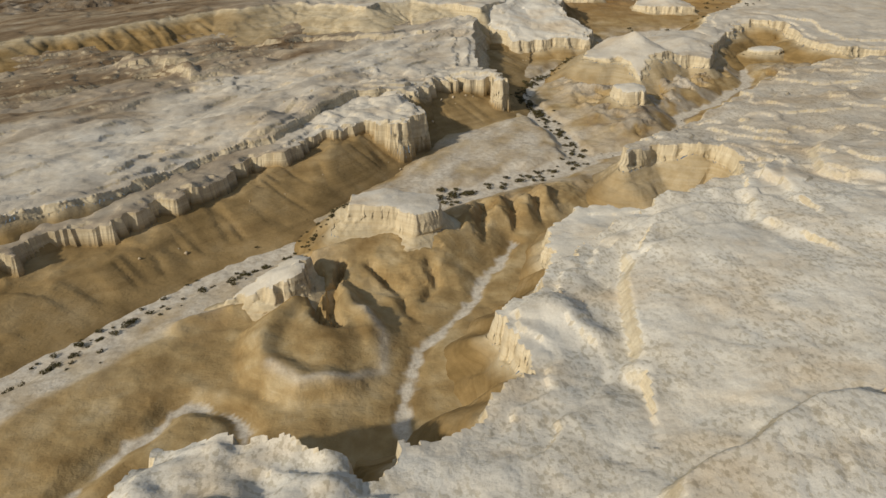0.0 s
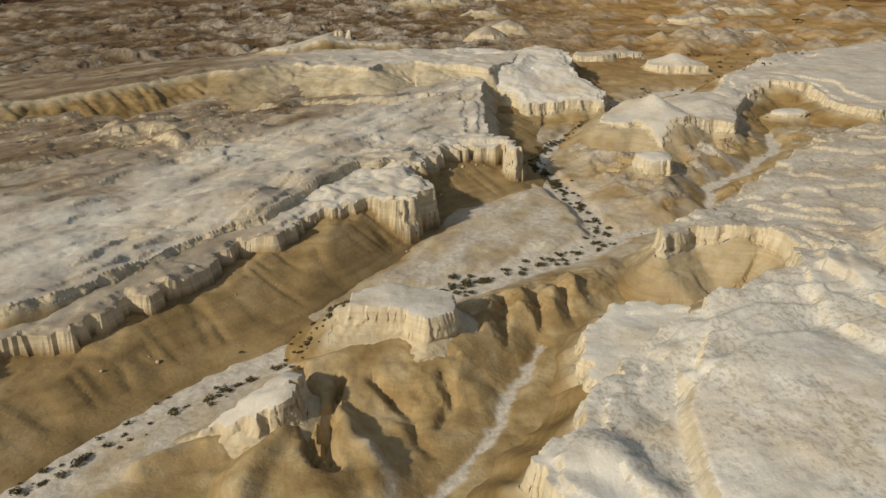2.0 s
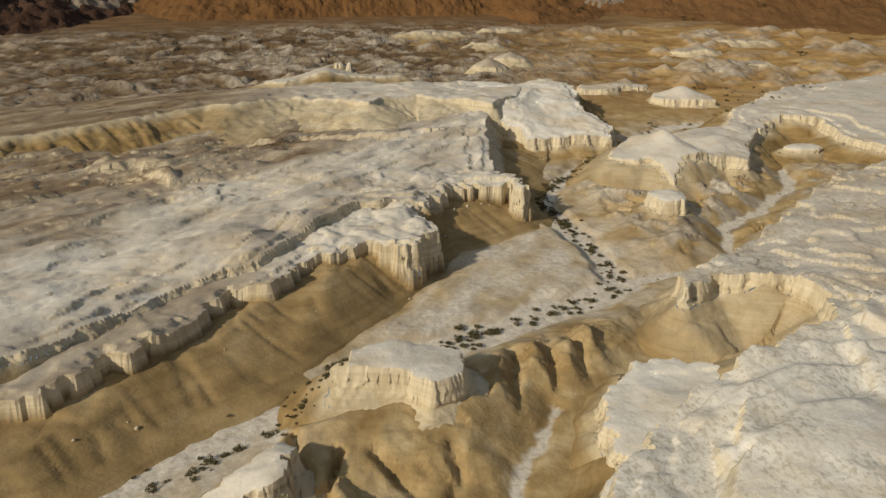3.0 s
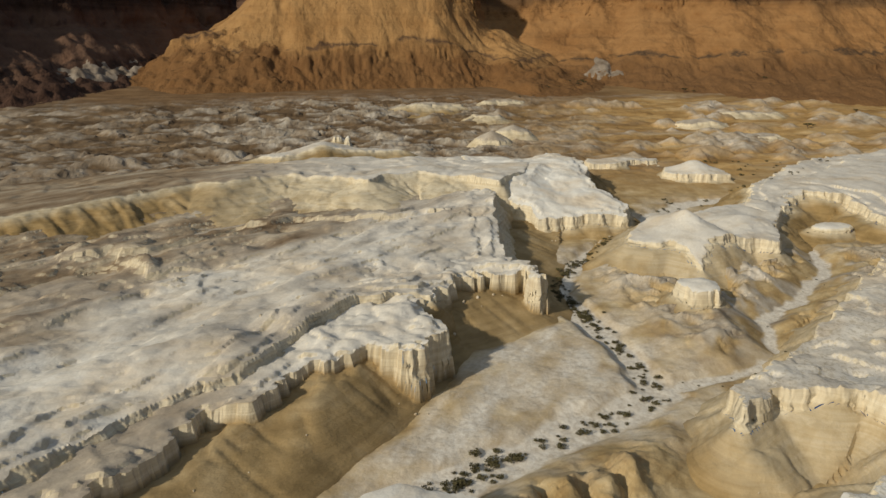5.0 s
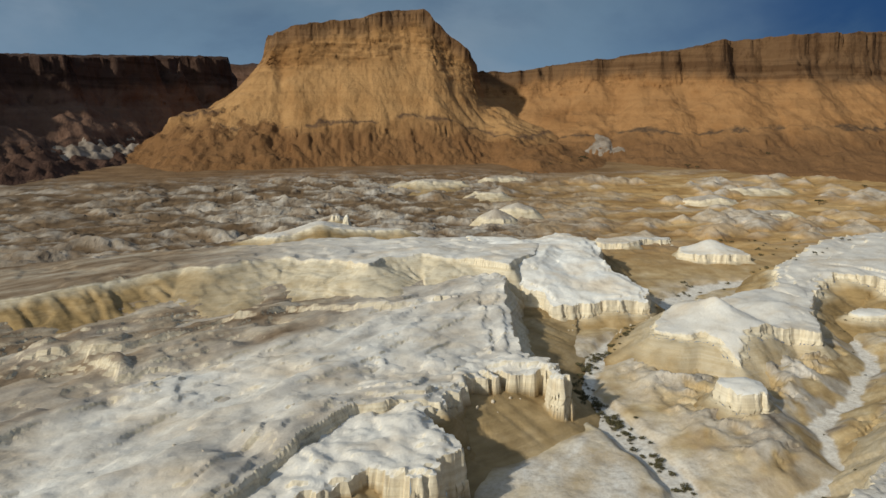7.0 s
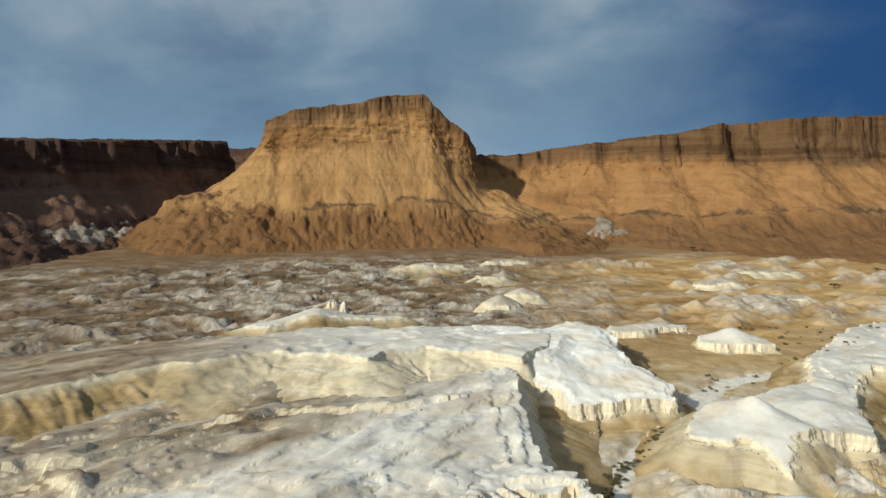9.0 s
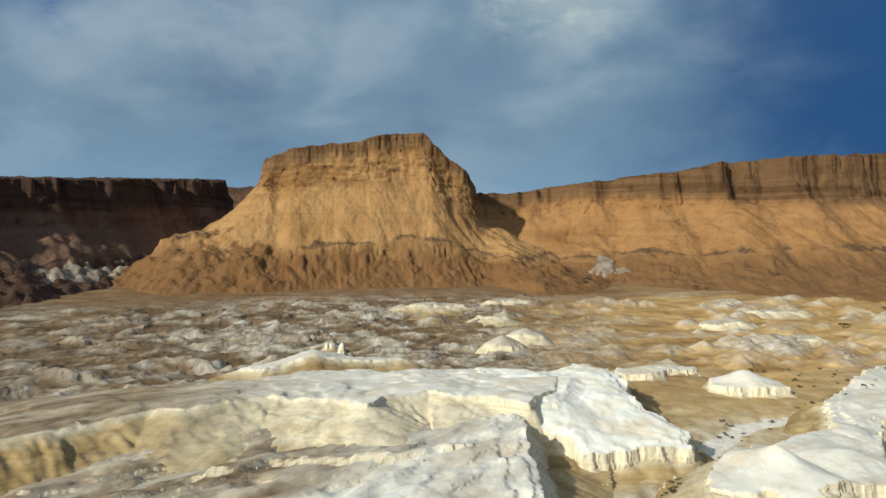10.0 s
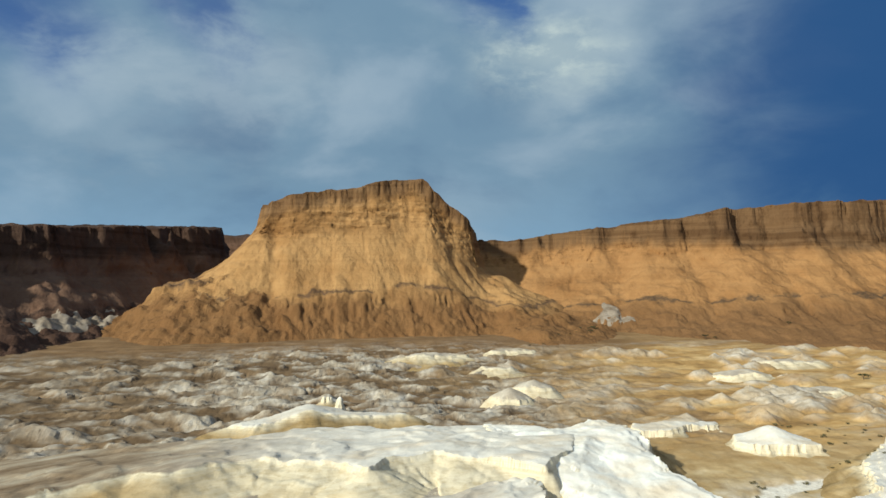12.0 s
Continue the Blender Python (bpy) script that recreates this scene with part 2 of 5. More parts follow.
def top_tongue(x, y):
    z = np.clip(10.8 + (y - 272) * (0.19 + 0.16 * (1 - smooth(64, 85, x))), 10.6, 20.0)
    return z + 0.35 * steps(2.0 * fbm(x, y, 16, 3, 213), 0.4) + 0.5 * fbm(x, y, 16, 2, 214)


def top_east(x, y):
    z = 11.0 + 1.8 * smooth(25, 60, x) + 0.5 * np.sin(x * 0.05 + y * 0.03)
    z = z - 2.2 * smooth(128, 160, y) * (1 - smooth(70, 130, x))
    z = z + 1.6 * np.exp(-((x - 30) ** 2 / 9 + (y - 83) ** 2 / 12)) + 1.1 * np.exp(-((x - 33) ** 2 / 6 + (y - 77) ** 2 / 5))
    z = z + scarp([(36, 68), (39, 80), (42, 90), (47, 97)], x, y, -2.2, 8)
    z = z + scarp([(60, 57), (51, 56), (46, 54), (40, 50.5), (34, 49), (27, 45)], x, y, 3.0, 14)
    z = z + scarp([(108, 119), (100, 120), (98.5, 125), (104, 136), (112, 142)], x, y, -1.5, 10)
    z = z + scarp([(85, 112), (86, 118), (84, 125), (90, 130)], x, y, -1.3, 8)
    z = z + scarp([(76, 98), (73, 106), (78, 117)], x, y, -1.2, 7)
    z = z + scarp([(47, 104), (56, 110), (66, 113), (80, 112)], x, y, -1.2, 8)
    z = z + scarp([(50, 97), (60, 103), (72, 104)], x, y, -1.0, 6)
    lie = fbm(x * 0.9 - y * 0.2, y * 1.3 + x * 0.3, 34, 4, 215)
    north = smooth(108, 128, y + 0.15 * (x - 60))
    z = z + north * (0.55 * steps(2.4 * lie, 0.9) + 0.5 * lie + 0.6)
    near = (1 - smooth(60, 75, y)) * (1 - smooth(-6, 8, x))
    return z + near * (1.8 * fbm(x, y, 13, 4, 217) + 2.6) + (1 - north) * 0.25 * ridged(x * 0.7 + y * 0.5, y * 0.6 - x * 0.3, 9, 3, 219)


def top_knoll(x, y):
    z = 10.4 + 7.0 * np.exp(-(((x - 107) + 0.25 * (y - 246)) ** 2 / 70 + (y - 247) ** 2 / 160) ** 0.55) + 2.4 * np.exp(-((x - 130) ** 2 / 60 + (y - 252) ** 2 / 90))
    z = z + 1.2 * smooth(255, 270, y) - 1.4 * np.exp(-((x - 118) ** 2 / 10 + (y - 246) ** 2 / 200))
    return z - 3.4 * (1 - smooth(221, 233, y)) * (1 - smooth(104, 112, x))


def top_hat(x, y):
    return 11.4 + 4.0 * np.exp(-((x - 162) ** 2 / 60 + (y - 346) ** 2 / 70))


def top_block(x, y):
    return 10.0 - 0.3 * ((x - 88.5) ** 2 + (y - 204) ** 2) / 14


def top_knob(x, y):
    return 4.2 + 3.6 * smooth(-22, -9, x) - 0.03 * (y - 107) ** 2


def ellipse(cx, cy, rx, ry, turn=0.0, n=14):
    c, s = math.cos(radians(turn)), math.sin(radians(turn))
    pts = [(rx * math.cos(6.2832 * k / n), ry * math.sin(6.2832 * k / n)) for k in range(n)]
    return [(cx + c * a - s * b, cy + s * a + c * b) for a, b in pts]


LANDFORMS = [
    dict(name="plateau", label="pale marl plateau, low terrace above the dry wash", z=top_west, slab=0.22, benches=((2.2, 0.6),), cliff=lambda x, y: 4.4 - 1.5 * smooth(-10, -2, x) * (1 - smooth(12, 18, x)), talus=lambda x, y: 0.34 + 0.26 * smooth(-12, -2, x) * (1 - smooth(13, 20, x)), foot=WEST_FOOT, column=3.6, slot=3.6, rag=0.85, tan=lambda x, y: 0.75 - 0.55 * smooth(-30, 0, x),
         outline=[(-200, 10), (-110, 78), (-75, 106), (-60, 118), (-53, 124.5), (-45.5, 126.3), (-39.5, 133.5), (-33.5, 139), (-28, 148), (-21, 157.5), (-14, 159.5), (-10, 163), (-7, 170.5), (3, 172.5), (5.5, 174.5), (12, 169), (18, 177), (23.5, 179), (23, 183), (20, 188), (19, 195), (31, 211), (37, 215), (46, 214), (48, 206), (51, 207), (50, 218), (44, 226), (40, 260), (30, 300), (-95, 300), (-200, 250)]),
    dict(name="plateau", label="broad pale marl plateau with a broken rim", z=top_west_upper, column=0.5, slot=0.8, slab=0.22, benches=((2.8, 0.55), (7.5, 0.6)), cliff=lambda x, y: 1.5 + 0.9 * smooth(160, 200, y) + 0.5 * fbm(x, y, 20, 2, 107), talus=lambda x, y: 1.0 + 0.15 * smooth(228, 250, y), rag=0.8, tan=lambda x, y: np.clip(0.30 + 0.68 * smooth(192, 240, y - 0.9 * (x + 40)) + 0.35 * fbm(0.8 * x + 0.6 * y, 3 * (0.8 * y - 0.6 * x), 40, 3, 208), 0.1, 1),
         pale=lambda x, y: 0.95 * smooth(218, 226, y) * smooth(38, 44, x),
         outline=[(-200, 22), (-110, 88), (-80, 112), (-62, 126), (-55, 130), (-48, 135), (-41, 143), (-38, 150), (-32, 157), (-25, 162), (-16, 167), (-9, 180), (-5, 187), (1, 193), (8, 197), (21, 198), (30, 214), (37, 219), (45, 220), (46, 231), (47.5, 244), (50.5, 262), (54, 278), (57, 289), (40, 302), (-95, 302), (-200, 255)]),
    dict(name="ridge", label="long flat-topped marl ridge with gullied slopes", z=top_ridge, column=0.15, slot=0.3, rill=2.0, flutes=0.9, flaky=0.05, cliff=lambda x, y: 0.4 + 0.9 * smooth(-40, 5, x), talus=lambda x, y: 0.30 + 1.0 * smooth(42, 56, x), rag=0.7, tan=lambda x, y: np.clip(1.0 - 0.75 * smooth(-60, 20, x), 0, 1), pale=lambda x, y: 0.85 * smooth(-60, -5, x), apron=14.0,
         outline=[(-190, 215), (-140, 240), (-91, 272), (-67, 288), (-47, 304), (-37, 298), (-28, 305), (-15, 311), (-3, 304), (8, 299), (12.5, 290), (18, 300), (32, 306), (39, 301), (48, 297), (58, 288), (63, 296), (72, 305), (84, 335), (60, 352), (26, 356), (-3, 362), (-34, 346), (-70, 340), (-110, 332), (-190, 290)]),
    dict(name="plateau", label="white sloping marl tongue with columned cliffs", z=top_tongue, slab=0.35, benches=((3.0, 0.4),), cliff=3.4, talus=0.75, rag=0.9,
         outline=[(60.5, 284), (65, 277), (66.5, 269.5), (76, 271), (86, 271), (99, 271.5), (102.5, 280), (99, 292), (96.5, 302), (101, 318), (103, 338), (92, 346), (81, 340), (70, 347), (56, 345), (54, 305), (56, 291)]),
    dict(name="knoll", label="white marl knoll with steep fluted sides", z=top_knoll, cliff=lambda x, y: 1.0 + 3.2 * smooth(107, 112, x), talus=0.62, rag=0.7, tan=0.25, apron=7.0, pale=lambda x, y: 0.55 + 0 * x,
         outline=[(85.5, 239), (91, 234), (96.5, 233.5), (98.3, 228), (99.8, 222), (103, 225.5), (106.5, 231), (117, 234), (123, 235.5), (128.6, 233), (132, 237), (139, 249), (146, 258), (153, 267), (150, 279), (132, 273), (122, 267), (110, 263), (98, 257), (89, 248)]),
    dict(name="rock_block", label="small white marl block standing in the valley", z=top_block, cliff=4.4, talus=0.6, rag=0.3, tan=0.1,
         outline=[(84, 199), (84, 206), (87, 210), (93, 209), (94, 203), (91, 198)]),
    dict(name="plateau", label="wide white marl plateau with weathered crust", z=top_east, slab=0.22, benches=((3.0, 0.5), (9, 0.5)), cliff=4.2, talus=0.75, rag=0.9, pits=1.0, apron=12.0, pale=lambda x, y: 0.55 * smooth(52, 66, x) * smooth(112, 122, y), tan=lambda x, y: 0.40 * smooth(116, 150, y + 0.1 * (x - 60)) * np.clip(0.9 + 0.5 * fbm(x, y, 25, 3, 221), 0, 1),
         outline=[(4, 54), (4, 58), (10, 59), (14, 62), (15, 66), (20, 68), (23, 74), (20, 79), (20, 86), (29, 91), (33, 97), (40, 107), (50, 112), (66, 121), (81, 126), (87, 135), (86, 144), (72, 147), (63, 142), (66, 150), (84, 161), (117, 187), (142, 208), (165, 218), (260, 225), (420, 200), (420, -300), (-200, -300), (-60, 10), (-34, 38), (-26, 52), (-22, 60.5), (-18.3, 61.5), (-12.5, 59.5), (-5, 57), (1, 53)]),
    dict(name="rock_shelf", label="lower white marl shelf below the plateau", z=6.4, cliff=3.4, talus=0.8, rag=0.9,
         outline=[(27, 88), (33, 100), (36, 110), (38, 118), (45, 126), (53, 126), (60, 122), (60, 105)]),
    dict(name="plateau", label="distant white marl plateau with brown hollows", z=lambda x, y: 11.8 + 0.06 * np.clip(y - 262, 0, 60), cliff=lambda x, y: 2.4 + 1.6 * smooth(176, 190, x), talus=0.55, rag=1.6, tan=0.3, slab=0.22, benches=((4, 0.6), (12, 0.8)),
         outline=[(138, 264), (146, 258), (152, 268), (162, 277), (176, 286), (187, 280), (184, 264), (179, 250), (182, 240), (200, 235), (240, 238), (420, 250), (420, 420), (300, 380), (220, 345), (165, 305)]),
    dict(name="rock_shelf", label="low white marl bench in a brown hollow", z=7.6, cliff=1.6, talus=0.5, rag=0.8, tan=0.1, outline=ellipse(166, 258, 6, 4, 20)),
    dict(name="knoll", label="white cone-topped marl knoll on the plain", z=top_hat, cliff=2.6, talus=0.45, rag=0.8, tan=0.15,
         outline=[(145, 341), (150, 335), (162, 332), (172, 332), (175, 345), (166, 357), (152, 352)]),
    dict(name="rock_block", label="cream marl block with a flat grey cap", z=10.6, cliff=3.2, talus=0.72, rag=0.3, tan=0.15, column=0.2, slot=0.4, apron=6.0, pale=lambda x, y: 0.8 + 0 * x,
         outline=[(0, 124), (1, 130), (8, 131.5), (18, 127), (17, 121), (12.5, 118.5), (8, 122.5)]),
    dict(name="rock_block", label="rounded cream marl knob beside the wash", z=top_knob, cliff=lambda x, y: 1.0 + 2.4 * smooth(-18, -9, x), talus=0.55, rag=0.45, tan=0.15, column=0.4, apron=3.0, pale=lambda x, y: 0.7 + 0 * x,
         outline=[(-21, 104), (-13, 110), (-9, 112.5), (-7, 110), (-8, 104.5), (-13, 102)]),
    dict(name="hummock", label="pale conical marl hummock on the rust plain", z=lambda x, y: 19.5 - 0.42 * np.hypot(x - 88, y - 434), cliff=0.4, talus=0.52, tan=0.7, rag=1.0, outline=ellipse(88, 433, 9, 9)),
    dict(name="hummock", label="pale ribbed marl hummock on the rust plain", z=lambda x, y: 21.5 - 0.36 * np.hypot(x - 104, y - 446), cliff=0.8, talus=0.52, tan=0.7, rag=1.2, outline=ellipse(104, 446, 10, 8)),
    dict(name="hummock", label="low white marl bank below the mountain", z=lambda x, y: 25.2 + 0.9 * fbm(x, y, 12, 3, 231), cliff=0.5, talus=0.38, tan=0.7, rag=2.5, outline=ellipse(72, 556, 20, 7, 8)),
    dict(name="hummock", label="low white marl bank with a dark foot", z=lambda x, y: 25.6 + 0.9 * fbm(x, y, 12, 3, 232), cliff=0.6, talus=0.45, tan=0.7, rag=2.0, outline=ellipse(126, 568, 16, 5, 5)),
    dict(name="hummock", label="small white marl cap on the plain", z=lambda x, y: 20.4 + 0.8 * fbm(x, y, 10, 3, 233), cliff=0.5, talus=0.38, tan=0.7, rag=1.5, outline=ellipse(104, 515, 9, 6)),
    dict(name="hummock", label="white marl hummock with crumbling edge", z=lambda x, y: 20.0 - 0.16 * np.hypot(x - 236, y - 478), cliff=1.4, talus=0.34, tan=0.7, rag=2.2, outline=ellipse(236, 478, 17, 9, -6)),
    dict(name="hummock", label="wide white marl hummock on rust ground", z=lambda x, y: 20.6 + 1.2 * fbm(x, y, 14, 3, 234), cliff=0.7, talus=0.38, tan=0.7, rag=2.6, outline=ellipse(289, 512, 22, 8, 4)),
    dict(name="hummock", label="flat white marl hummock standing alone", z=lambda x, y: 16.0 + 0.8 * fbm(x, y, 10, 3, 235), cliff=1.0, talus=0.38, tan=0.7, rag=1.6, outline=ellipse(243, 425, 12, 7)),
    dict(name="ridge", label="long blue-white marl ridge", z=lambda x, y: 17.0 + 2.6 * np.exp(-((x + 4) / 9) ** 2) - 0.03 * np.abs(x), cliff=0.6, talus=0.4, tan=0.3, rag=1.2, column=0.3, outline=[(-34, 384), (-20, 394), (-8, 408), (10, 404), (30, 404), (36, 396), (14, 392), (-6, 388), (-22, 378)]),
    dict(name="ridge", label="low marl bank with small columned cliff", z=12.6, cliff=2.4, talus=0.5, tan=0.3, rag=1.6, outline=[(118, 366), (128, 360), (140, 365), (154, 366), (158, 374), (138, 376), (122, 374)]),
    dict(name="rock_spire", label="small white marl pinnacle", z=lambda x, y: 21.0 - 0.8 * np.hypot(x - 9, y - 415), cliff=3.0, talus=1.0, rag=0.5, outline=ellipse(9, 415, 1.9, 1.7)),
    dict(name="rock_spire", label="weathered white marl stump", z=17.6, cliff=2.0, talus=0.7, rag=0.6, outline=ellipse(4, 436, 2.2, 1.8)),
]


BOWL = [(-16, 92), (-12.7, 85), (-8.2, 80.2), (-1.3, 81.4), (3.8, 84.5), (4.4, 92), (1, 99.5), (-3, 107.5), (-5, 116)]
SPURS = [([(-3, 118), (8, 121), (18, 120)], 4.6, 0.27), ([(10, 112), (15.7, 114), (19, 117)], 2.8, 0.5), ([(19, 117), (21, 111), (24, 106)], 3.0, 0.6),
         ([(33, 139), (31, 130), (30, 121)], 4.2, 0.8), ([(38.5, 136), (38, 128), (37.5, 120)], 4.4, 0.8), ([(26, 140), (25, 130), (22, 122)], 4.2, 0.8),
         ([(44, 142), (45, 134), (44, 127)], 4.4, 0.8), ([(50, 146), (44, 148), (36, 146)], 2.4, 0.5), ([(-28, 101), (-18, 103), (-11, 103)], 2.6, 0.5)]
CLEFTS = [[(-8.2, 120), (-6.6, 107), (-4.7, 95)], [(-2.2, 113), (-3.9, 106), (-2.6, 94)], [(28, 138), (27.5, 128), (26, 116)], [(35.5, 138), (34.5, 128), (34, 118)],
          [(41.5, 138), (41.5, 130), (41, 122)], [(12, 104), (15, 108), (14, 113)], [(4, 112), (8, 106), (10, 98)]]


def ground_height(x, y):
    """The valley floor and the plain, without the raised landforms. Returns height, gravel, rust, marl, umber and apron."""
    base = np.interp(y, REGIONAL_Y, REGIONAL_Z)
    z = base + 0.35 * fbm(x, y, 14, 4, 3) + 0.10 * fbm(x, y, 2.4, 3, 9)
    wx, wy = x + 5 * fbm(x, y, 22, 2, 21), y + 5 * fbm(x, y, 22, 2, 25)
    near = (slice(np.searchsorted(GX, -75), np.searchsorted(GX, 75)), slice(np.searchsorted(GY, 30), np.searchsorted(GY, 165)))
    nx, ny = x[near] + 1.1 * fbm(x[near], y[near], 8, 3, 321), y[near] + 1.1 * fbm(x[near], y[near], 8, 3, 325)
    hills = smooth(-3, 8, inside_distance(BADLAND_HILLS, x[near], y[near]))
    rough = 0.12 + 0.88 * smooth(8, 26, x[near])
    rise = 0.8 + rough * (2.2 * ridged(wx[near], wy[near], 17, 5, 31) + 0.9 * ridged(nx, ny, 5.5, 4, 331))
    deep_in = inside_distance(BOWL, nx, ny)
    bench = np.where(deep_in > 0, 3.6 - 0.9 * smooth(0.4, 3.5, deep_in) + 0.16 * np.maximum(deep_in - 3.5, 0), 3.6 + 0.75 * deep_in)
    rise = np.maximum(np.where(deep_in > 1, bench, rise), bench)
    for line, high, slope in SPURS:
        rise = np.maximum(rise, crest(line, nx, ny, high, slope) + (0.45 + 0.5 * smooth(12, 24, x[near])) * ridged(nx, ny, 4.5, 4, 335))
    for k, line in enumerate(CLEFTS):
        deep, half = (2.4, 1.2) if k < 2 else (1.2, 1.4)
        rise = rise - deep * np.maximum(0, 1 - line_distance(line, nx, ny) / half)
    rise = rise + 0.55 * smooth(-6, 6, x[near]) * ridged(nx, ny, 2.8, 3, 337)
    z[near] += hills * rise
    inner = smooth(66, 84, x) * smooth(172, 186, y) * (1 - smooth(225, 262, y))
    swirl = ridged(wx, wy, 18, 4, 33)
    z = z + inner * (1.2 + 1.3 * np.maximum(0, swirl) + 0.9 * steps(3.0 * swirl, 0.8) / 1.5 + 0.45 * steps(2.6 * fbm(wx, wy, 9, 4, 35), 0.8) + 0.5 * billow(x, y, 7, 3, 37))
    # low broken hummocks of the far plain
    far = smooth(325, 370, y) * (1 - smooth(535, 625, y - 20 * smooth(-90, -20, x)))
    rusty = smooth(40, 190, x - 0.20 * (y - 420) + 40 * fbm(x, y, 90, 3, 71))
    fx, fy = x + 7 * fbm(x, y, 30, 3, 141), y + 5 * fbm(x, y, 24, 3, 145)
    lie = fbm(x * 0.28 + y * 0.22, y * 1.0 - x * 0.16, 27, 5, 41, 0.55)
    small = fbm(x * 0.6, y, 9, 3, 47, 0.55)
    knobs = billow(fx * 0.42 + fy * 0.12, fy * 0.9 - fx * 0.10, 12, 5, 151, 0.55)
    caps = smooth(0.55, 1.2, knobs + 0.8 * fbm(x * 0.4, y, 30, 4, 155) - 0.12) * (1 - 0.35 * smooth(30, 110, -x))
    rough_land = 1.5 * knobs + 1.1 * steps(1.6 * lie, 0.6) + 0.5 * caps * steps(2.5 * small, 0.6) - 1.2
    z = z + far * ((1 - rusty) * rough_land + rusty * (0.9 * lie + 0.6 * small + 0.5 * knobs))
    for line, deep, half in PLAIN_GULLIES:
        s = (slice(*np.searchsorted(GX, [-210, 80])), slice(*np.searchsorted(GY, [310, 570])))
        a, b = x[s], y[s]
        d = line_distance(line, a + 3 * fbm(a, b, 20, 2, 157), b + 3 * fbm(a, b, 20, 2, 158))
        z[s] = z[s] - deep * smooth(0, 1, 1 - d / half) * (0.7 + 0.5 * fbm(a, b, 26, 2, 159))
    # pale mounds scattered over the rust plain
    mound, chalk, rnd = np.zeros_like(z), np.zeros_like(z), random.Random(4)
    vx, vy = x + 3.5 * fbm(x, y, 16, 3, 43), y + 3.5 * fbm(x, y, 16, 3, 44)
    for _ in range(190):
        cx, cy, high, lean = rnd.uniform(0, 380), 372 + 190 * rnd.random() ** 1.3, rnd.uniform(1.2, 5.6), rnd.uniform(0.34, 0.66)
        i0, i1 = np.searchsorted(GX, [cx - 20, cx + 20])
        j0, j1 = np.searchsorted(GY, [cy - 20, cy + 20])
        s = (slice(i0, i1), slice(j0, j1))
        h = high - lean * np.hypot((vx[s] - cx) * rnd.uniform(0.6, 1.0), vy[s] - cy)
        mound[s] = np.maximum(mound[s], h)
        chalk[s] = np.maximum(chalk[s], smooth(-0.2, 0.6 * high, h) * rnd.uniform(0.35, 1.0))
    z = z + far * rusty * (mound + 0.8 * smooth(0, 1.5, mound) * (ridged(vx, vy, 6, 4, 46) - 0.4))
    gravel = np.zeros_like(z)
    for line, half, deep in ((WASH_LEFT, 4.2, 1.0), (WASH_FAR, 3.6, 1.0), (WASH_RIGHT, 1.6, 0.9), (GULLY, 0.8, 0.5), (TRAIL, 0.7, 0.4)):
        px, py = zip(*line)
        i0, i1 = np.searchsorted(GX, [min(px) - 40, max(px) + 40])
        j0, j1 = np.searchsorted(GY, [min(py) - 40, max(py) + 40])
        s = (slice(i0, i1), slice(j0, j1))
        a, b = x[s], y[s]
        d = line_distance(line, a + 1.3 * fbm(a, b, 9, 2, 51), b + 1.3 * fbm(a, b, 9, 2, 55))
        bank = base[s] - deep + 0.12 * fbm(a, b, 3, 2, 57) + np.maximum(0, d - half) * 0.55
        z[s] = np.minimum(z[s], np.where(d < half * 6 + 8, bank, z[s]))
        gravel[s] = np.maximum(gravel[s], 1 - smooth(half * 0.7, half * 1.3, d + 0.8 * fbm(a, b, 3.5, 3, 59)))
    flats = smooth(-1.5, 2.5, inside_distance(FLATS, x + 2 * fbm(x, y, 10, 3, 67), y + 2 * fbm(x, y, 10, 3, 68)))
    z = z * (1 - 0.8 * flats) + 0.8 * flats * np.minimum(z, base + 0.5 + 0.15 * fbm(x, y, 4, 3, 69))
    gravel = np.maximum(gravel, flats * np.clip(0.72 + 0.45 * fbm(x, y, 6, 4, 66), 0, 1))
    terrace = smooth(-3.0, 2.5, inside_distance(TERRACE, x + 2 * fbm(x, y, 12, 2, 61), y))
    z = z + terrace * (0.7 + 0.012 * (y - 160))
    gravel = np.maximum(gravel, terrace * np.clip(0.68 + 0.6 * fbm(x * 1.2 - y * 0.8, y * 0.4 + x * 0.3, 8, 4, 63) - 0.5 * np.exp(-((x - 33) ** 2 + (y - 160) ** 2) / 14), 0, 1))
    side = np.exp(-(line_distance(WASH_FAR, x, y) / 16) ** 2) + np.exp(-(line_distance(WASH_LEFT, x, y) / 11) ** 2)
    gravel = np.maximum(gravel, np.clip(side, 0, 1) * np.clip(0.35 + 0.6 * fbm(x, y, 9, 4, 65), 0, 1) * (1 - smooth(290, 330, y)))
    crestline = np.exp(-(line_distance(BOWL[1:7], x, y) / 0.8) ** 2)
    gravel = np.maximum(gravel, 0.6 * crestline)
    rust = smooth(290, 370, y) + 0 * x
    marl = far * np.maximum((1 - rusty) * 0.85 * caps * np.clip(0.75 + 0.8 * fbm(x, y, 11, 3, 161), 0.15, 1), rusty * 0.85 * np.clip(chalk + 0.5 * smooth(0.15, 0.6, lie), 0, 1))
    umber = smooth(290, 370, y) * (1 - rusty)
    apron = smooth(540, 620, y + 25 * fbm(x, y, 60, 3, 171)) * (1 - 0.35 * smooth(140, 300, x))
    marl = np.maximum(marl, inner * smooth(0.25, 0.7, swirl + 0.4 * fbm(x, y, 6, 3, 73)))
    return z, np.clip(gravel, 0, 1), np.clip(rust, 0, 1), np.clip(marl, 0, 1), umber, apron


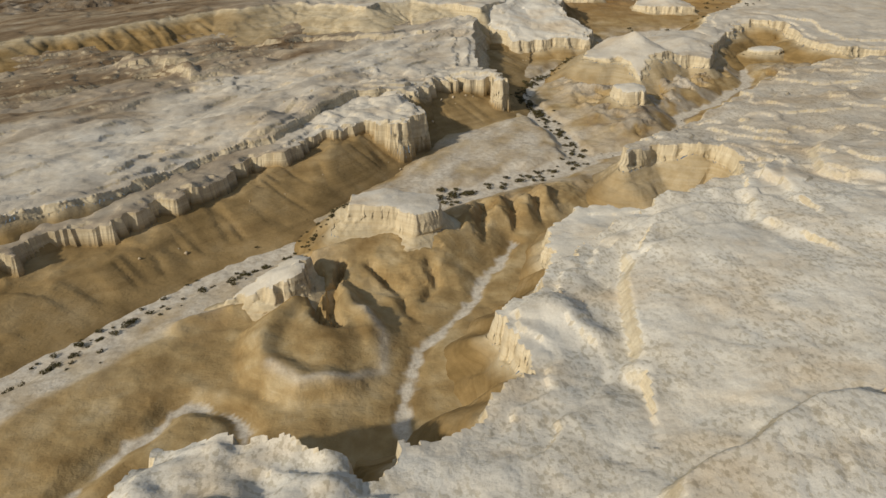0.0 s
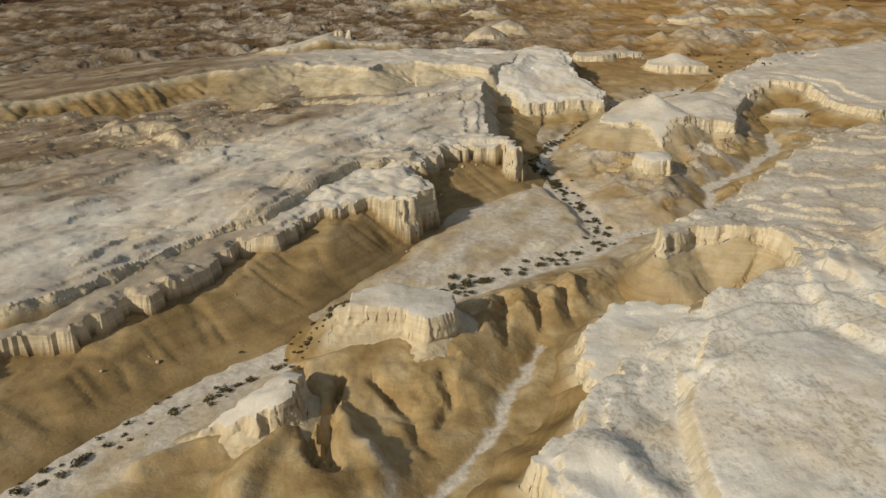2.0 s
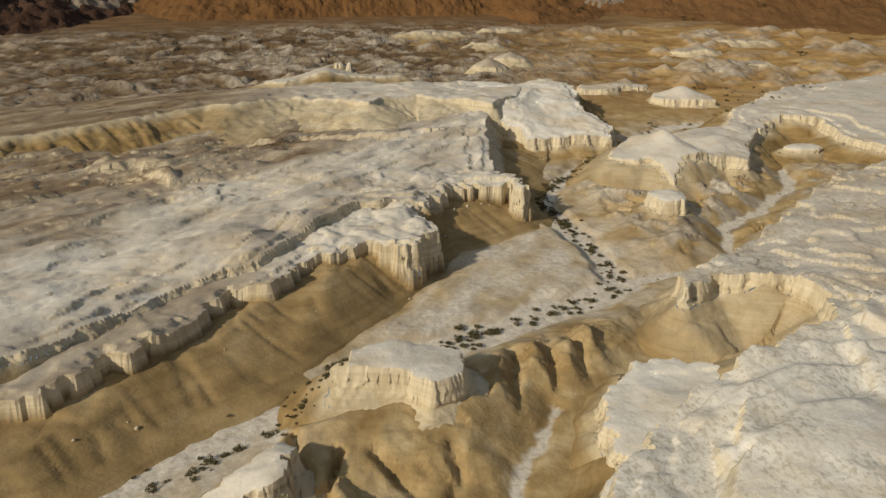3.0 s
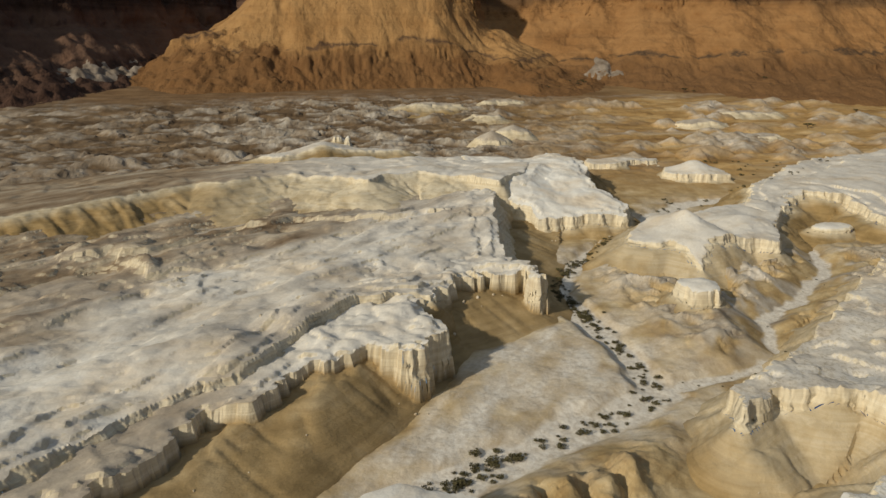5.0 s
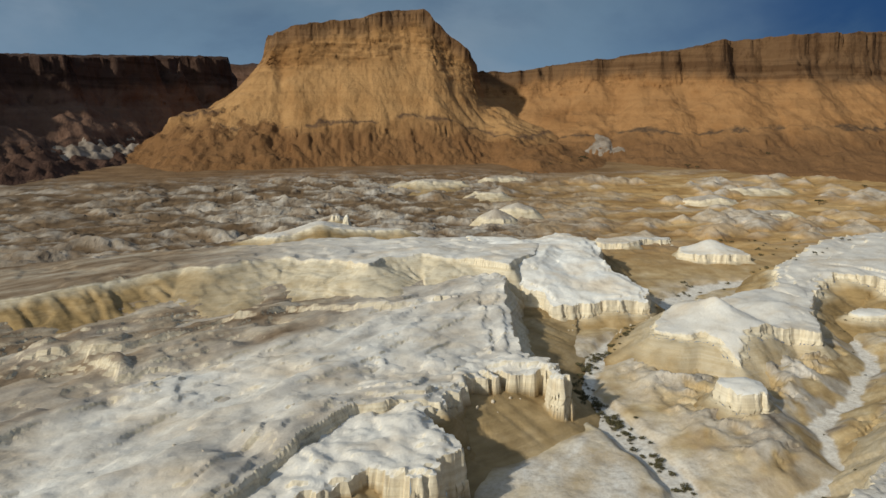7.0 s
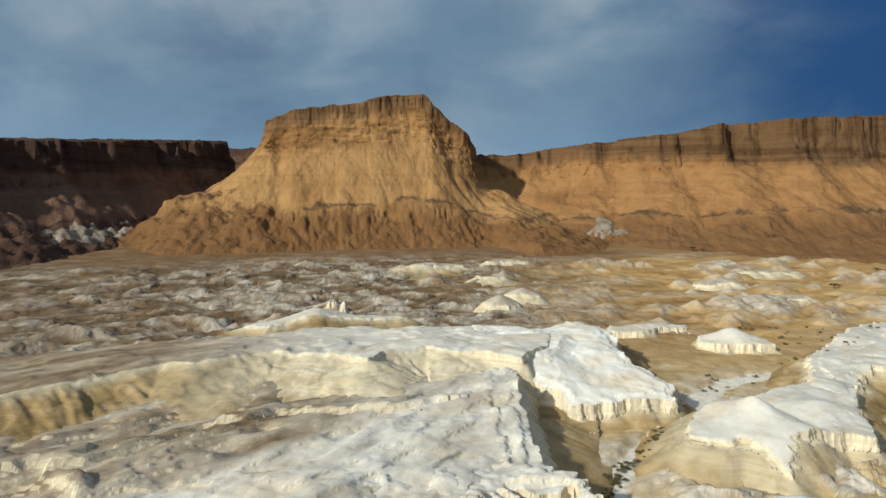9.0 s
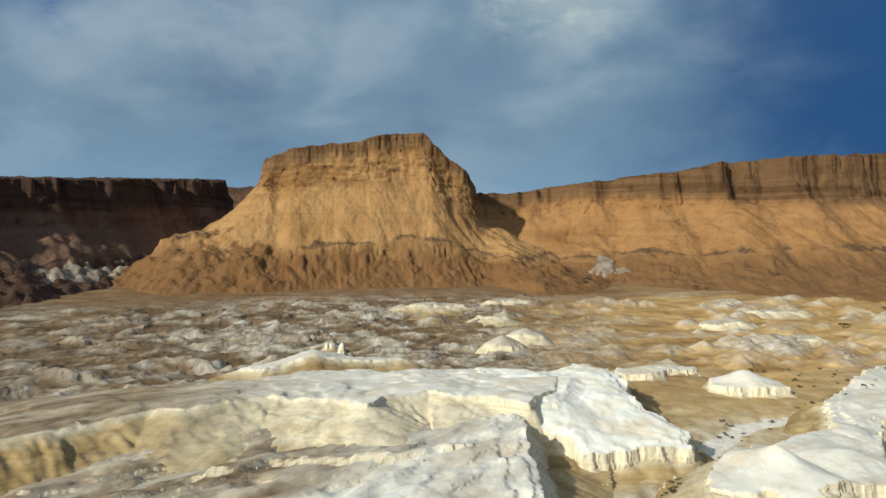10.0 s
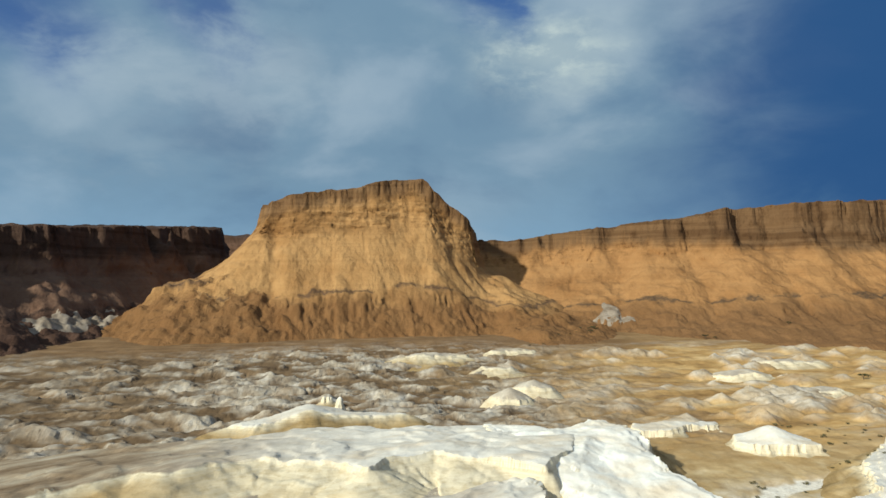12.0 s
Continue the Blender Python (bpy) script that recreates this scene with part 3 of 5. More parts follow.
def side_distance(line, x, y):
    """Distance from a line, positive on its left, and the nearest point."""
    best, side = np.full(x.shape, 1e18), np.ones(x.shape)
    nx, ny = np.zeros(x.shape), np.zeros(x.shape)
    for (ax, ay), (bx, by) in zip(line, line[1:]):
        dx, dy = bx - ax, by - ay
        t = np.clip(((x - ax) * dx + (y - ay) * dy) / (dx * dx + dy * dy), 0, 1)
        qx, qy = ax + t * dx, ay + t * dy
        d = (x - qx) ** 2 + (y - qy) ** 2
        near = d < best
        best, nx, ny = np.where(near, d, best), np.where(near, qx, nx), np.where(near, qy, ny)
        side = np.where(near, np.sign(dx * (y - ay) - dy * (x - ax)), side)
    return side * np.sqrt(best), nx, ny


def landform_height(f, x, y):
    """Height of a landform and its layer: 0 top, 1 cliff, 2 talus."""
    rag = f["rag"]
    plain, qx, qy = outline_distance(f["outline"], x, y)
    ragged = rag * (1.5 * fbm(x, y, 12, 2, 81) + 0.6 * fbm(x, y, 4.0, 2, 82))
    easy = plain + ragged * np.where(plain < 0, np.exp(-(plain / 6.0) ** 2), 1.0)
    edge = np.exp(-(easy / 4.0) ** 2)
    ax, ay = qx + 0.25 * (x - qx), qy + 0.25 * (y - qy)
    column = (0.5 + 0.5 * smooth(-0.3, 0.3, fbm(qx, qy, 26, 2, 84))) * 0.6 * np.tanh(2.6 * fbm(ax, ay, 4.4, 2, 83)) + 0.2 * fbm(ax, ay, 1.8, 2, 87)
    slot = np.exp(-(perlin(qx / 6.0, qy / 6.0, 89) / 0.12) ** 2) * smooth(-0.3, 0.1, fbm(qx, qy, 22, 2, 90))
    d = easy + min(rag, 1.2) * edge * f.get("column", 0.9) * column - f.get("slot", 1.5) * slot * np.exp(-(easy / 1.6) ** 2)
    # grid points beside the rim move onto the rim and onto the foot of the cliff
    cell = np.sqrt(np.outer(np.gradient(x[:, 0]), np.gradient(y[0])))
    gx, gy = np.gradient(d, x[:, 0], axis=0), np.gradient(d, y[0], axis=1)
    g2 = np.maximum(gx * gx + gy * gy, 0.4)
    wide = np.maximum(0.7, cell)
    goal = np.where(np.abs(d) < 0.5 * cell, 0.0, np.where((d < 0) & (d > -0.5 * cell - wide), -wide, d))
    push = np.clip((goal - d) / np.sqrt(g2), -0.6 * cell, 0.6 * cell) / np.sqrt(g2)
    shift, d = (push * gx, push * gy), goal
    top = f["z"](x, y) if callable(f["z"]) else np.full(x.shape, float(f["z"]))
    top = top + 0.30 * fbm(x, y, 20, 3, 91) + 0.09 * fbm(x, y, 5, 4, 93, 0.6)
    top = top + f.get("flaky", 0.13) * (steps(2.6 * fbm(x, y, 13, 4, 92, 0.5), 0.86) + 0.5)
    sx, sy = x + 2.2 * fbm(x, y, 9, 2, 301), y + 2.2 * fbm(x, y, 9, 2, 305)
    sx, sy = 0.4 * (0.8 * sx + 0.6 * sy), 0.8 * sy - 0.6 * sx
    slabs = steps(3.0 * fbm(sx, sy, 14, 3, 309, 0.38), 0.85) * smooth(-0.05, 0.4, fbm(x, y, 30, 2, 313) + 0.25 * np.exp(-np.maximum(d, 0) / 12))
    top = top + f.get("slab", 0.28) * slabs + 0.08 * ridged(sx * 1.5, sy, 2.2, 2, 317)
    for far_in, drop_by in f.get("benches", ()):
        brink = d - far_in + 1.8 * fbm(x, y, 12, 3, 319, 0.4) + 0.3 * fbm(x, y, 3, 2, 323)
        top = top - drop_by * (1 - smooth(-0.35, 0.35, brink)) * smooth(-0.5, 0.1, fbm(x, y, 24, 2, 327))
    top = top - 0.35 * np.exp(-np.maximum(d, 0) / 0.9) * smooth(0, 0.8, fbm(x, y, 9, 2, 94) + 0.5)
    out, far = np.maximum(-d, 0), np.maximum(-easy - 0.4, 0)
    pick = f["cliff"](x, y) if callable(f["cliff"]) else f["cliff"]
    cliff = pick * (0.9 + 0.45 * fbm(qx, qy, 14, 2, 97))
    steep = 8.0
    rill = smooth(0.8, 6, far) * f.get("rill", 1.0) * (0.14 * fbm(qx, qy, 8, 2, 98) + 0.20 * (ridged(qx + 0.2 * (x - qx), qy + 0.2 * (y - qy), 3.5, 3, 100) - 0.5))
    slope = f["talus"](x, y) if callable(f["talus"]) else f["talus"]
    if "flutes" in f:
        clump = smooth(-0.15, 0.25, fbm(qx, qy, 42, 2, 331))
        rill = rill + f["flutes"] * smooth(0.5, 5, far) * clump * (crease(qx + 0.2 * (x - qx), qy + 0.2 * (y - qy), 5.0, 333, 0.35) + 0.4 * crease(qx + 0.2 * (x - qx), qy + 0.2 * (y - qy), 2.6, 337, 0.35))
    talus = far * slope * (1 + 0.05 * fbm(qx, qy, 12, 2, 101)) + rill
    drop = np.minimum(out * steep, cliff) + talus * smooth(0.0, 0.8, out)
    if "foot" in f:
        fx, fy = x + 0.8 * fbm(x, y, 24, 2, 111), y + 0.8 * fbm(x, y, 24, 2, 112)
        away, tx, ty = side_distance(f["foot"], fx, fy)
        gully = np.maximum(0, ridged(tx + 0.1 * (x - tx), ty + 0.1 * (y - ty), 9, 2, 113) - 0.55)
        plane = np.interp(ty, REGIONAL_Y, REGIONAL_Z) + away * slope - gully * smooth(0, 5, away) * 1.8 - 0.45 * smooth(0, 3, away) * smooth(-0.1, 0.3, fbm(x, y, 18, 3, 117)) * crease(tx + 0.2 * (x - tx) + fbm(x, y, 6, 2, 115), ty + 0.2 * (y - ty), 6.5, 116, 0.25) + 0.10 * fbm(x, y, 4, 3, 114)
        plane = np.minimum(plane, top - 0.8 * pick - 0.4 * fbm(qx, qy, 14, 2, 97))
        height = np.where(d > 0, top, np.maximum(top - out * steep, plane))
        layer = np.where(d > 0, 0.0, np.minimum(1, out * 2.2)) + 0.95 * (d < 0) * smooth(0.9, 0.1, top - out * steep - plane)
        return height, layer, shift
    layer = np.where(d > 0, 0.0, np.minimum(1, out * 2.2)) + np.clip((drop - cliff * 0.97) / 2.2 + 0.15 * fbm(x, y, 5, 3, 105), 0, 1) ** 0.7 * (drop > cliff * 0.9)
    if "pale" in f:
        fade = 1 - smooth(0.2, 1.0, (drop - cliff) / f.get("apron", 9.0) + 0.25 * fbm(x, y, 7, 3, 103))
        layer = np.minimum(layer, 2 - f["pale"](x, y) * fade)
    return top - drop, layer, shift


def labels(mask):
    """A number for each connected piece of a mask; -1 outside it."""
    flat = np.arange(mask.size).reshape(mask.shape)
    a = np.concatenate([flat[1:][mask[1:] & mask[:-1]], flat[:, 1:][mask[:, 1:] & mask[:, :-1]]])
    b = np.concatenate([flat[:-1][mask[1:] & mask[:-1]], flat[:, :-1][mask[:, 1:] & mask[:, :-1]]])
    root = np.arange(mask.size)
    while True:
        ra, rb = root[a], root[b]
        differ = ra != rb
        if not differ.any():
            return np.where(mask, root.reshape(mask.shape), -1)
        root[np.minimum(ra, rb)[differ]] = np.maximum(ra, rb)[differ]
        while True:
            up = root[root]
            if (up == root).all():
                break
            root = up


def label_size(mask):
    tags = labels(mask)
    count = np.bincount(tags[tags >= 0], minlength=mask.size) if mask.any() else np.zeros(mask.size, int)
    return np.where(mask, count[np.maximum(tags, 0)], 0)


def weathered(co, quads, layers, n):
    """Split each quad of a cliff into n by n, and wear the face back along its beds and joints."""
    k = np.linspace(0, 1, n + 1)
    u, v = np.meshgrid(k, k, indexing="ij")
    share = np.stack([(1 - u) * (1 - v), u * (1 - v), u * v, (1 - u) * v], -1).reshape(-1, 4)
    points = (share @ co[quads]).reshape(-1, 3)
    values = {key: (share @ val[quads][..., None]).ravel() for key, val in layers.items()}
    _, first, back = np.unique(np.round(points * 200).astype(np.int64), axis=0, return_index=True, return_inverse=True)
    grid = np.arange((n + 1) ** 2).reshape(n + 1, n + 1)
    cell = np.stack([grid[:-1, :-1], grid[1:, :-1], grid[1:, 1:], grid[:-1, 1:]], -1).reshape(-1, 4)
    quads = back.ravel()[(np.arange(len(quads))[:, None, None] * (n + 1) ** 2 + cell).reshape(-1, 4)]
    co, layers = points[first], {key: val[first] for key, val in values.items()}
    face = smooth(0.05, 0.5, layers["layer"]) * (1 - smooth(1.2, 1.7, layers["layer"]))
    x, y, z = co.T
    a, b = 0.8 * x + 0.6 * y, 0.6 * x - 0.8 * y
    beds = 0.30 * fbm(z * 2.0 + 0.15 * fbm(a, b, 3, 2, 343), a * 0.12, 1.6, 2, 341)
    knocks = 0.28 * fbm(a, z * 0.8, 1.9, 3, 345), 0.28 * fbm(b, z * 0.8, 1.9, 3, 349)
    co = co + np.stack([face * (beds + knocks[0]), face * (knocks[1] - beds), 0 * z], -1)
    good = (quads[:, 0] != quads[:, 1]) & (quads[:, 1] != quads[:, 2]) & (quads[:, 2] != quads[:, 3]) & (quads[:, 3] != quads[:, 0])
    return co.astype(np.float32), quads[good], layers


def sheet(name, xs, ys, z, layers, keep=None, material=None, shift=None, split=1, crisp=0.5):
    """A grid mesh over the lines xs, ys; keep: which cells to build; split: how finely a cliff is cut up."""
    nx, ny = len(xs), len(ys)
    idx = np.arange(nx * ny).reshape(nx, ny)
    a, b, c, d = idx[:-1, :-1], idx[1:, :-1], idx[1:, 1:], idx[:-1, 1:]
    quads = np.stack([a, b, c, d], -1)
    quads = quads[keep] if keep is not None else quads.reshape(-1, 4)
    used = np.unique(quads)
    back = np.zeros(nx * ny, int)
    back[used] = np.arange(len(used))
    quads = back[quads]
    gx, gy = np.meshgrid(xs, ys, indexing="ij")
    if shift:
        gx, gy = gx + shift[0], gy + shift[1]
    co = np.stack([gx.ravel()[used], gy.ravel()[used], z.ravel()[used]], -1).astype(np.float32)
    layers = {key: val.ravel()[used] for key, val in layers.items()}
    if split > 1:
        co, quads, layers = weathered(co, quads, layers, split)
    me = bpy.data.meshes.new(name)
    me.vertices.add(len(co)), me.loops.add(quads.size), me.polygons.add(len(quads))
    me.vertices.foreach_set("co", co.ravel())
    me.loops.foreach_set("vertex_index", quads.ravel().astype(np.int32))
    me.polygons.foreach_set("loop_start", np.arange(0, quads.size, 4, dtype=np.int32))
    me.update(calc_edges=True)
    p = co[quads]
    nrm = np.cross(p[:, 2] - p[:, 0], p[:, 3] - p[:, 1])
    up = nrm[:, 2] / (np.linalg.norm(nrm, axis=1) + 1e-9)
    me.polygons.foreach_set("use_smooth", (up > crisp) | (split > 1))
    for key, values in layers.items():
        at = me.attributes.new(key, "FLOAT", "POINT")
        at.data.foreach_set("value", values.astype(np.float32))
    me.materials.append(material)
    return new(name, me)


# ---------------------------------------------------------------- materials
def mat_base(name, rough=0.95):
    m = bpy.data.materials.new(name)
    m.use_nodes = True
    nt = m.node_tree
    bsdf = nt.nodes["Principled BSDF"]
    bsdf.inputs["Roughness"].default_value = rough
    bsdf.inputs["Specular IOR Level"].default_value = 0.15
    return m, nt, bsdf


def n_noise(nt, vec, scale, detail=5, rough=0.55):
    n = nt.nodes.new("ShaderNodeTexNoise")
    n.inputs["Scale"].default_value, n.inputs["Detail"].default_value = scale, detail
    n.inputs["Roughness"].default_value = rough
    nt.links.new(vec, n.inputs["Vector"])
    return n.outputs["Fac"]


def n_creases(nt, vec, scale, detail=6):
    n = nt.nodes.new("ShaderNodeTexNoise")
    n.noise_type = "RIDGED_MULTIFRACTAL"
    n.inputs["Scale"].default_value, n.inputs["Detail"].default_value = scale, detail
    nt.links.new(vec, n.inputs["Vector"])
    return n.outputs["Fac"]


def n_ramp(nt, fac, stops):
    r = nt.nodes.new("ShaderNodeValToRGB")
    e = r.color_ramp.elements
    while len(e) < len(stops):
        e.new(0.5)
    for el, (pos, col) in zip(e, stops):
        el.position, el.color = pos, (*col, 1)
    nt.links.new(fac, r.inputs["Fac"])
    return r.outputs["Color"]


def n_mix(nt, fac, a, b, blend="MIX"):
    m = nt.nodes.new("ShaderNodeMix")
    m.data_type, m.blend_type = "RGBA", blend
    for v, s in ((fac, "Factor"), (a, "A"), (b, "B")):
        if hasattr(v, "is_output"):
            nt.links.new(v, m.inputs[s])
        else:
            m.inputs[s].default_value = (*v, 1) if isinstance(v, tuple) else v
    return m.outputs["Result"]


def n_math(nt, op, a, b=0.0, clamp=False):
    m = nt.nodes.new("ShaderNodeMath")
    m.operation, m.use_clamp = op, clamp
    for i, v in enumerate((a, b)):
        if hasattr(v, "is_output"):
            nt.links.new(v, m.inputs[i])
        else:
            m.inputs[i].default_value = v
    return m.outputs[0]


def n_attr(nt, key):
    a = nt.nodes.new("ShaderNodeAttribute")
    a.attribute_name = key
    return a.outputs["Fac"]


def n_bump(nt, bsdf, height, strength, distance):
    b = nt.nodes.new("ShaderNodeBump")
    b.inputs["Strength"].default_value, b.inputs["Distance"].default_value = strength, distance
    nt.links.new(height, b.inputs["Height"])
    nt.links.new(b.outputs["Normal"], bsdf.inputs["Normal"])


def n_coords(nt, scale=(1, 1, 1), turn=0.0):
    g, m = nt.nodes.new("ShaderNodeNewGeometry"), nt.nodes.new("ShaderNodeMapping")
    m.vector_type = "TEXTURE" if turn else "POINT"
    m.inputs["Rotation"].default_value = (0, 0, radians(-turn))
    m.inputs["Scale"].default_value = [1 / v for v in scale] if turn else scale
    nt.links.new(g.outputs["Position"], m.inputs["Vector"])
    return m.outputs["Vector"]


def marl_material():
    """Pale marl crust on top, cream layered cliffs, brown talus."""
    m, nt, bsdf = mat_base("marl")
    p = n_coords(nt)
    crust = n_ramp(nt, n_noise(nt, p, 0.16, 8, 0.62), [(0.28, (0.66, 0.61, 0.52)), (0.46, (0.81, 0.775, 0.70)), (0.68, (0.87, 0.855, 0.80))])
    pits = n_ramp(nt, n_noise(nt, n_coords(nt, (1.0, 0.7, 1.0)), 1.5, 4, 0.55), [(0.50, (1, 1, 1)), (0.60, (0.74, 0.72, 0.67))])
    where = n_ramp(nt, n_noise(nt, p, 0.07, 4), [(0.40, (0.15, 0.15, 0.15)), (0.52, (1, 1, 1))])
    crust = n_mix(nt, n_mix(nt, n_attr(nt, "pits"), (0.0, 0.0, 0.0), where), crust, n_mix(nt, 1.0, crust, pits, "MULTIPLY"))
    stain = n_ramp(nt, n_noise(nt, n_coords(nt, (0.7, 1.3, 1.0)), 0.06, 6, 0.6), [(0.50, (1, 1, 1)), (0.66, (0.86, 0.70, 0.50))])
    crust = n_mix(nt, 0.5, crust, stain, "MULTIPLY")
    earth = n_ramp(nt, n_noise(nt, n_coords(nt, (0.45, 1.7, 1.0), -38.0), 0.09, 8, 0.64), [(0.32, (0.15, 0.10, 0.058)), (0.48, (0.27, 0.20, 0.130)), (0.61, (0.40, 0.33, 0.24)), (0.78, (0.60, 0.54, 0.455))])
    crust = n_mix(nt, n_attr(nt, "tan"), crust, earth)
    beds = n_ramp(nt, n_noise(nt, n_coords(nt, (0.06, 0.06, 2.2)), 1.0, 4), [(0.30, (0.60, 0.51, 0.35)), (0.5, (0.68, 0.60, 0.44)), (0.68, (0.74, 0.67, 0.52))])
    flute = n_ramp(nt, n_noise(nt, n_coords(nt, (1, 1, 0.16)), 0.42, 4), [(0.36, (0.55, 0.47, 0.34)), (0.50, (1, 1, 1))])
    cliff = n_mix(nt, 0.35, beds, flute, "MULTIPLY")
    scree = n_ramp(nt, n_noise(nt, p, 0.12, 7), [(0.30, (0.21, 0.142, 0.058)), (0.52, (0.34, 0.238, 0.110)), (0.78, (0.48, 0.37, 0.215))])
    seams = n_ramp(nt, n_noise(nt, n_coords(nt, (0.05, 0.05, 1.6)), 1.0, 5, 0.6), [(0.36, (0.72, 0.68, 0.62)), (0.5, (1, 1, 1)), (0.64, (1.18, 1.18, 1.2))])
    scree = n_mix(nt, 0.55, scree, seams, "MULTIPLY")
    layer = n_attr(nt, "layer")
    geo, sep = nt.nodes.new("ShaderNodeNewGeometry"), nt.nodes.new("ShaderNodeSeparateXYZ")
    nt.links.new(geo.outputs["Normal"], sep.inputs[0])
    steep = n_math(nt, "MULTIPLY", n_math(nt, "SUBTRACT", 0.86, sep.outputs["Z"]), 5.0, True)
    crust = n_mix(nt, n_math(nt, "MULTIPLY", steep, 0.8), crust, cliff)
    col = n_mix(nt, n_math(nt, "MULTIPLY", layer, 1.0, True), crust, cliff)
    col = n_mix(nt, n_math(nt, "SUBTRACT", layer, 1.0, True), col, scree)
    nt.links.new(col, bsdf.inputs["Base Color"])
    h = n_math(nt, "ADD", n_math(nt, "MULTIPLY", n_noise(nt, p, 1.3, 7, 0.62), 0.7), n_math(nt, "MULTIPLY", n_noise(nt, n_coords(nt, (0.35, 1.8, 1.0), -38.0), 0.5, 7, 0.6), 0.7))
    h = n_math(nt, "SUBTRACT", h, n_math(nt, "MULTIPLY", n_creases(nt, n_coords(nt, (0.7, 1.3, 1.0), -38.0), 0.16, 7), 0.35))
    n_bump(nt, bsdf, h, 0.5, 0.40)
    return m


def ground_material():
    m, nt, bsdf = mat_base("valley_floor")
    p = n_coords(nt)
    brown = n_ramp(nt, n_noise(nt, p, 0.16, 7, 0.54), [(0.30, (0.28, 0.190, 0.085)), (0.50, (0.43, 0.315, 0.16)), (0.66, (0.54, 0.43, 0.26)), (0.82, (0.66, 0.58, 0.44))])
    beds = n_ramp(nt, n_noise(nt, n_coords(nt, (0.12, 0.12, 1.8)), 1.0, 5, 0.6), [(0.42, (0.78, 0.72, 0.66)), (0.52, (1, 1, 1)), (0.60, (1.35, 1.42, 1.55)), (0.68, (1, 1, 1))])
    brown = n_mix(nt, 0.25, brown, beds, "MULTIPLY")
    gravel = n_ramp(nt, n_noise(nt, p, 0.9, 7, 0.7), [(0.32, (0.50, 0.44, 0.36)), (0.52, (0.70, 0.65, 0.57)), (0.75, (0.83, 0.80, 0.74))])
    rust = n_ramp(nt, n_noise(nt, n_coords(nt, (0.6, 1.4, 1)), 0.05, 8, 0.62), [(0.32, (0.22, 0.126, 0.046)), (0.50, (0.39, 0.243, 0.095)), (0.64, (0.52, 0.355, 0.165)), (0.78, (0.64, 0.50, 0.30))])
    marl = n_ramp(nt, n_noise(nt, p, 0.12, 8, 0.65), [(0.34, (0.24, 0.19, 0.135)), (0.50, (0.42, 0.37, 0.30)), (0.66, (0.60, 0.56, 0.50))])
    col = n_mix(nt, n_attr(nt, "rust"), brown, rust)
    umber = n_ramp(nt, n_noise(nt, n_coords(nt, (0.5, 1.4, 1)), 0.08, 7, 0.62), [(0.32, (0.085, 0.054, 0.030)), (0.52, (0.145, 0.097, 0.055)), (0.72, (0.24, 0.17, 0.105))])
    col = n_mix(nt, n_attr(nt, "umber"), col, umber)
    wash = n_ramp(nt, n_noise(nt, n_coords(nt, (0.5, 1.4, 1)), 0.07, 8, 0.62), [(0.32, (0.13, 0.075, 0.036)), (0.52, (0.19, 0.115, 0.056)), (0.72, (0.27, 0.175, 0.095))])
    col = n_mix(nt, n_attr(nt, "apron"), col, wash)
    col = n_mix(nt, n_attr(nt, "marl"), col, marl)
    col = n_mix(nt, n_attr(nt, "gravel"), col, gravel)
    nt.links.new(col, bsdf.inputs["Base Color"])
    h = n_math(nt, "ADD", n_noise(nt, p, 0.7, 7, 0.62), n_math(nt, "MULTIPLY", n_noise(nt, p, 4.0, 4), 0.1))
    h = n_math(nt, "SUBTRACT", h, n_math(nt, "MULTIPLY", n_creases(nt, p, 0.14, 7), 0.45))
    n_bump(nt, bsdf, h, 0.55, 0.45)
    return m


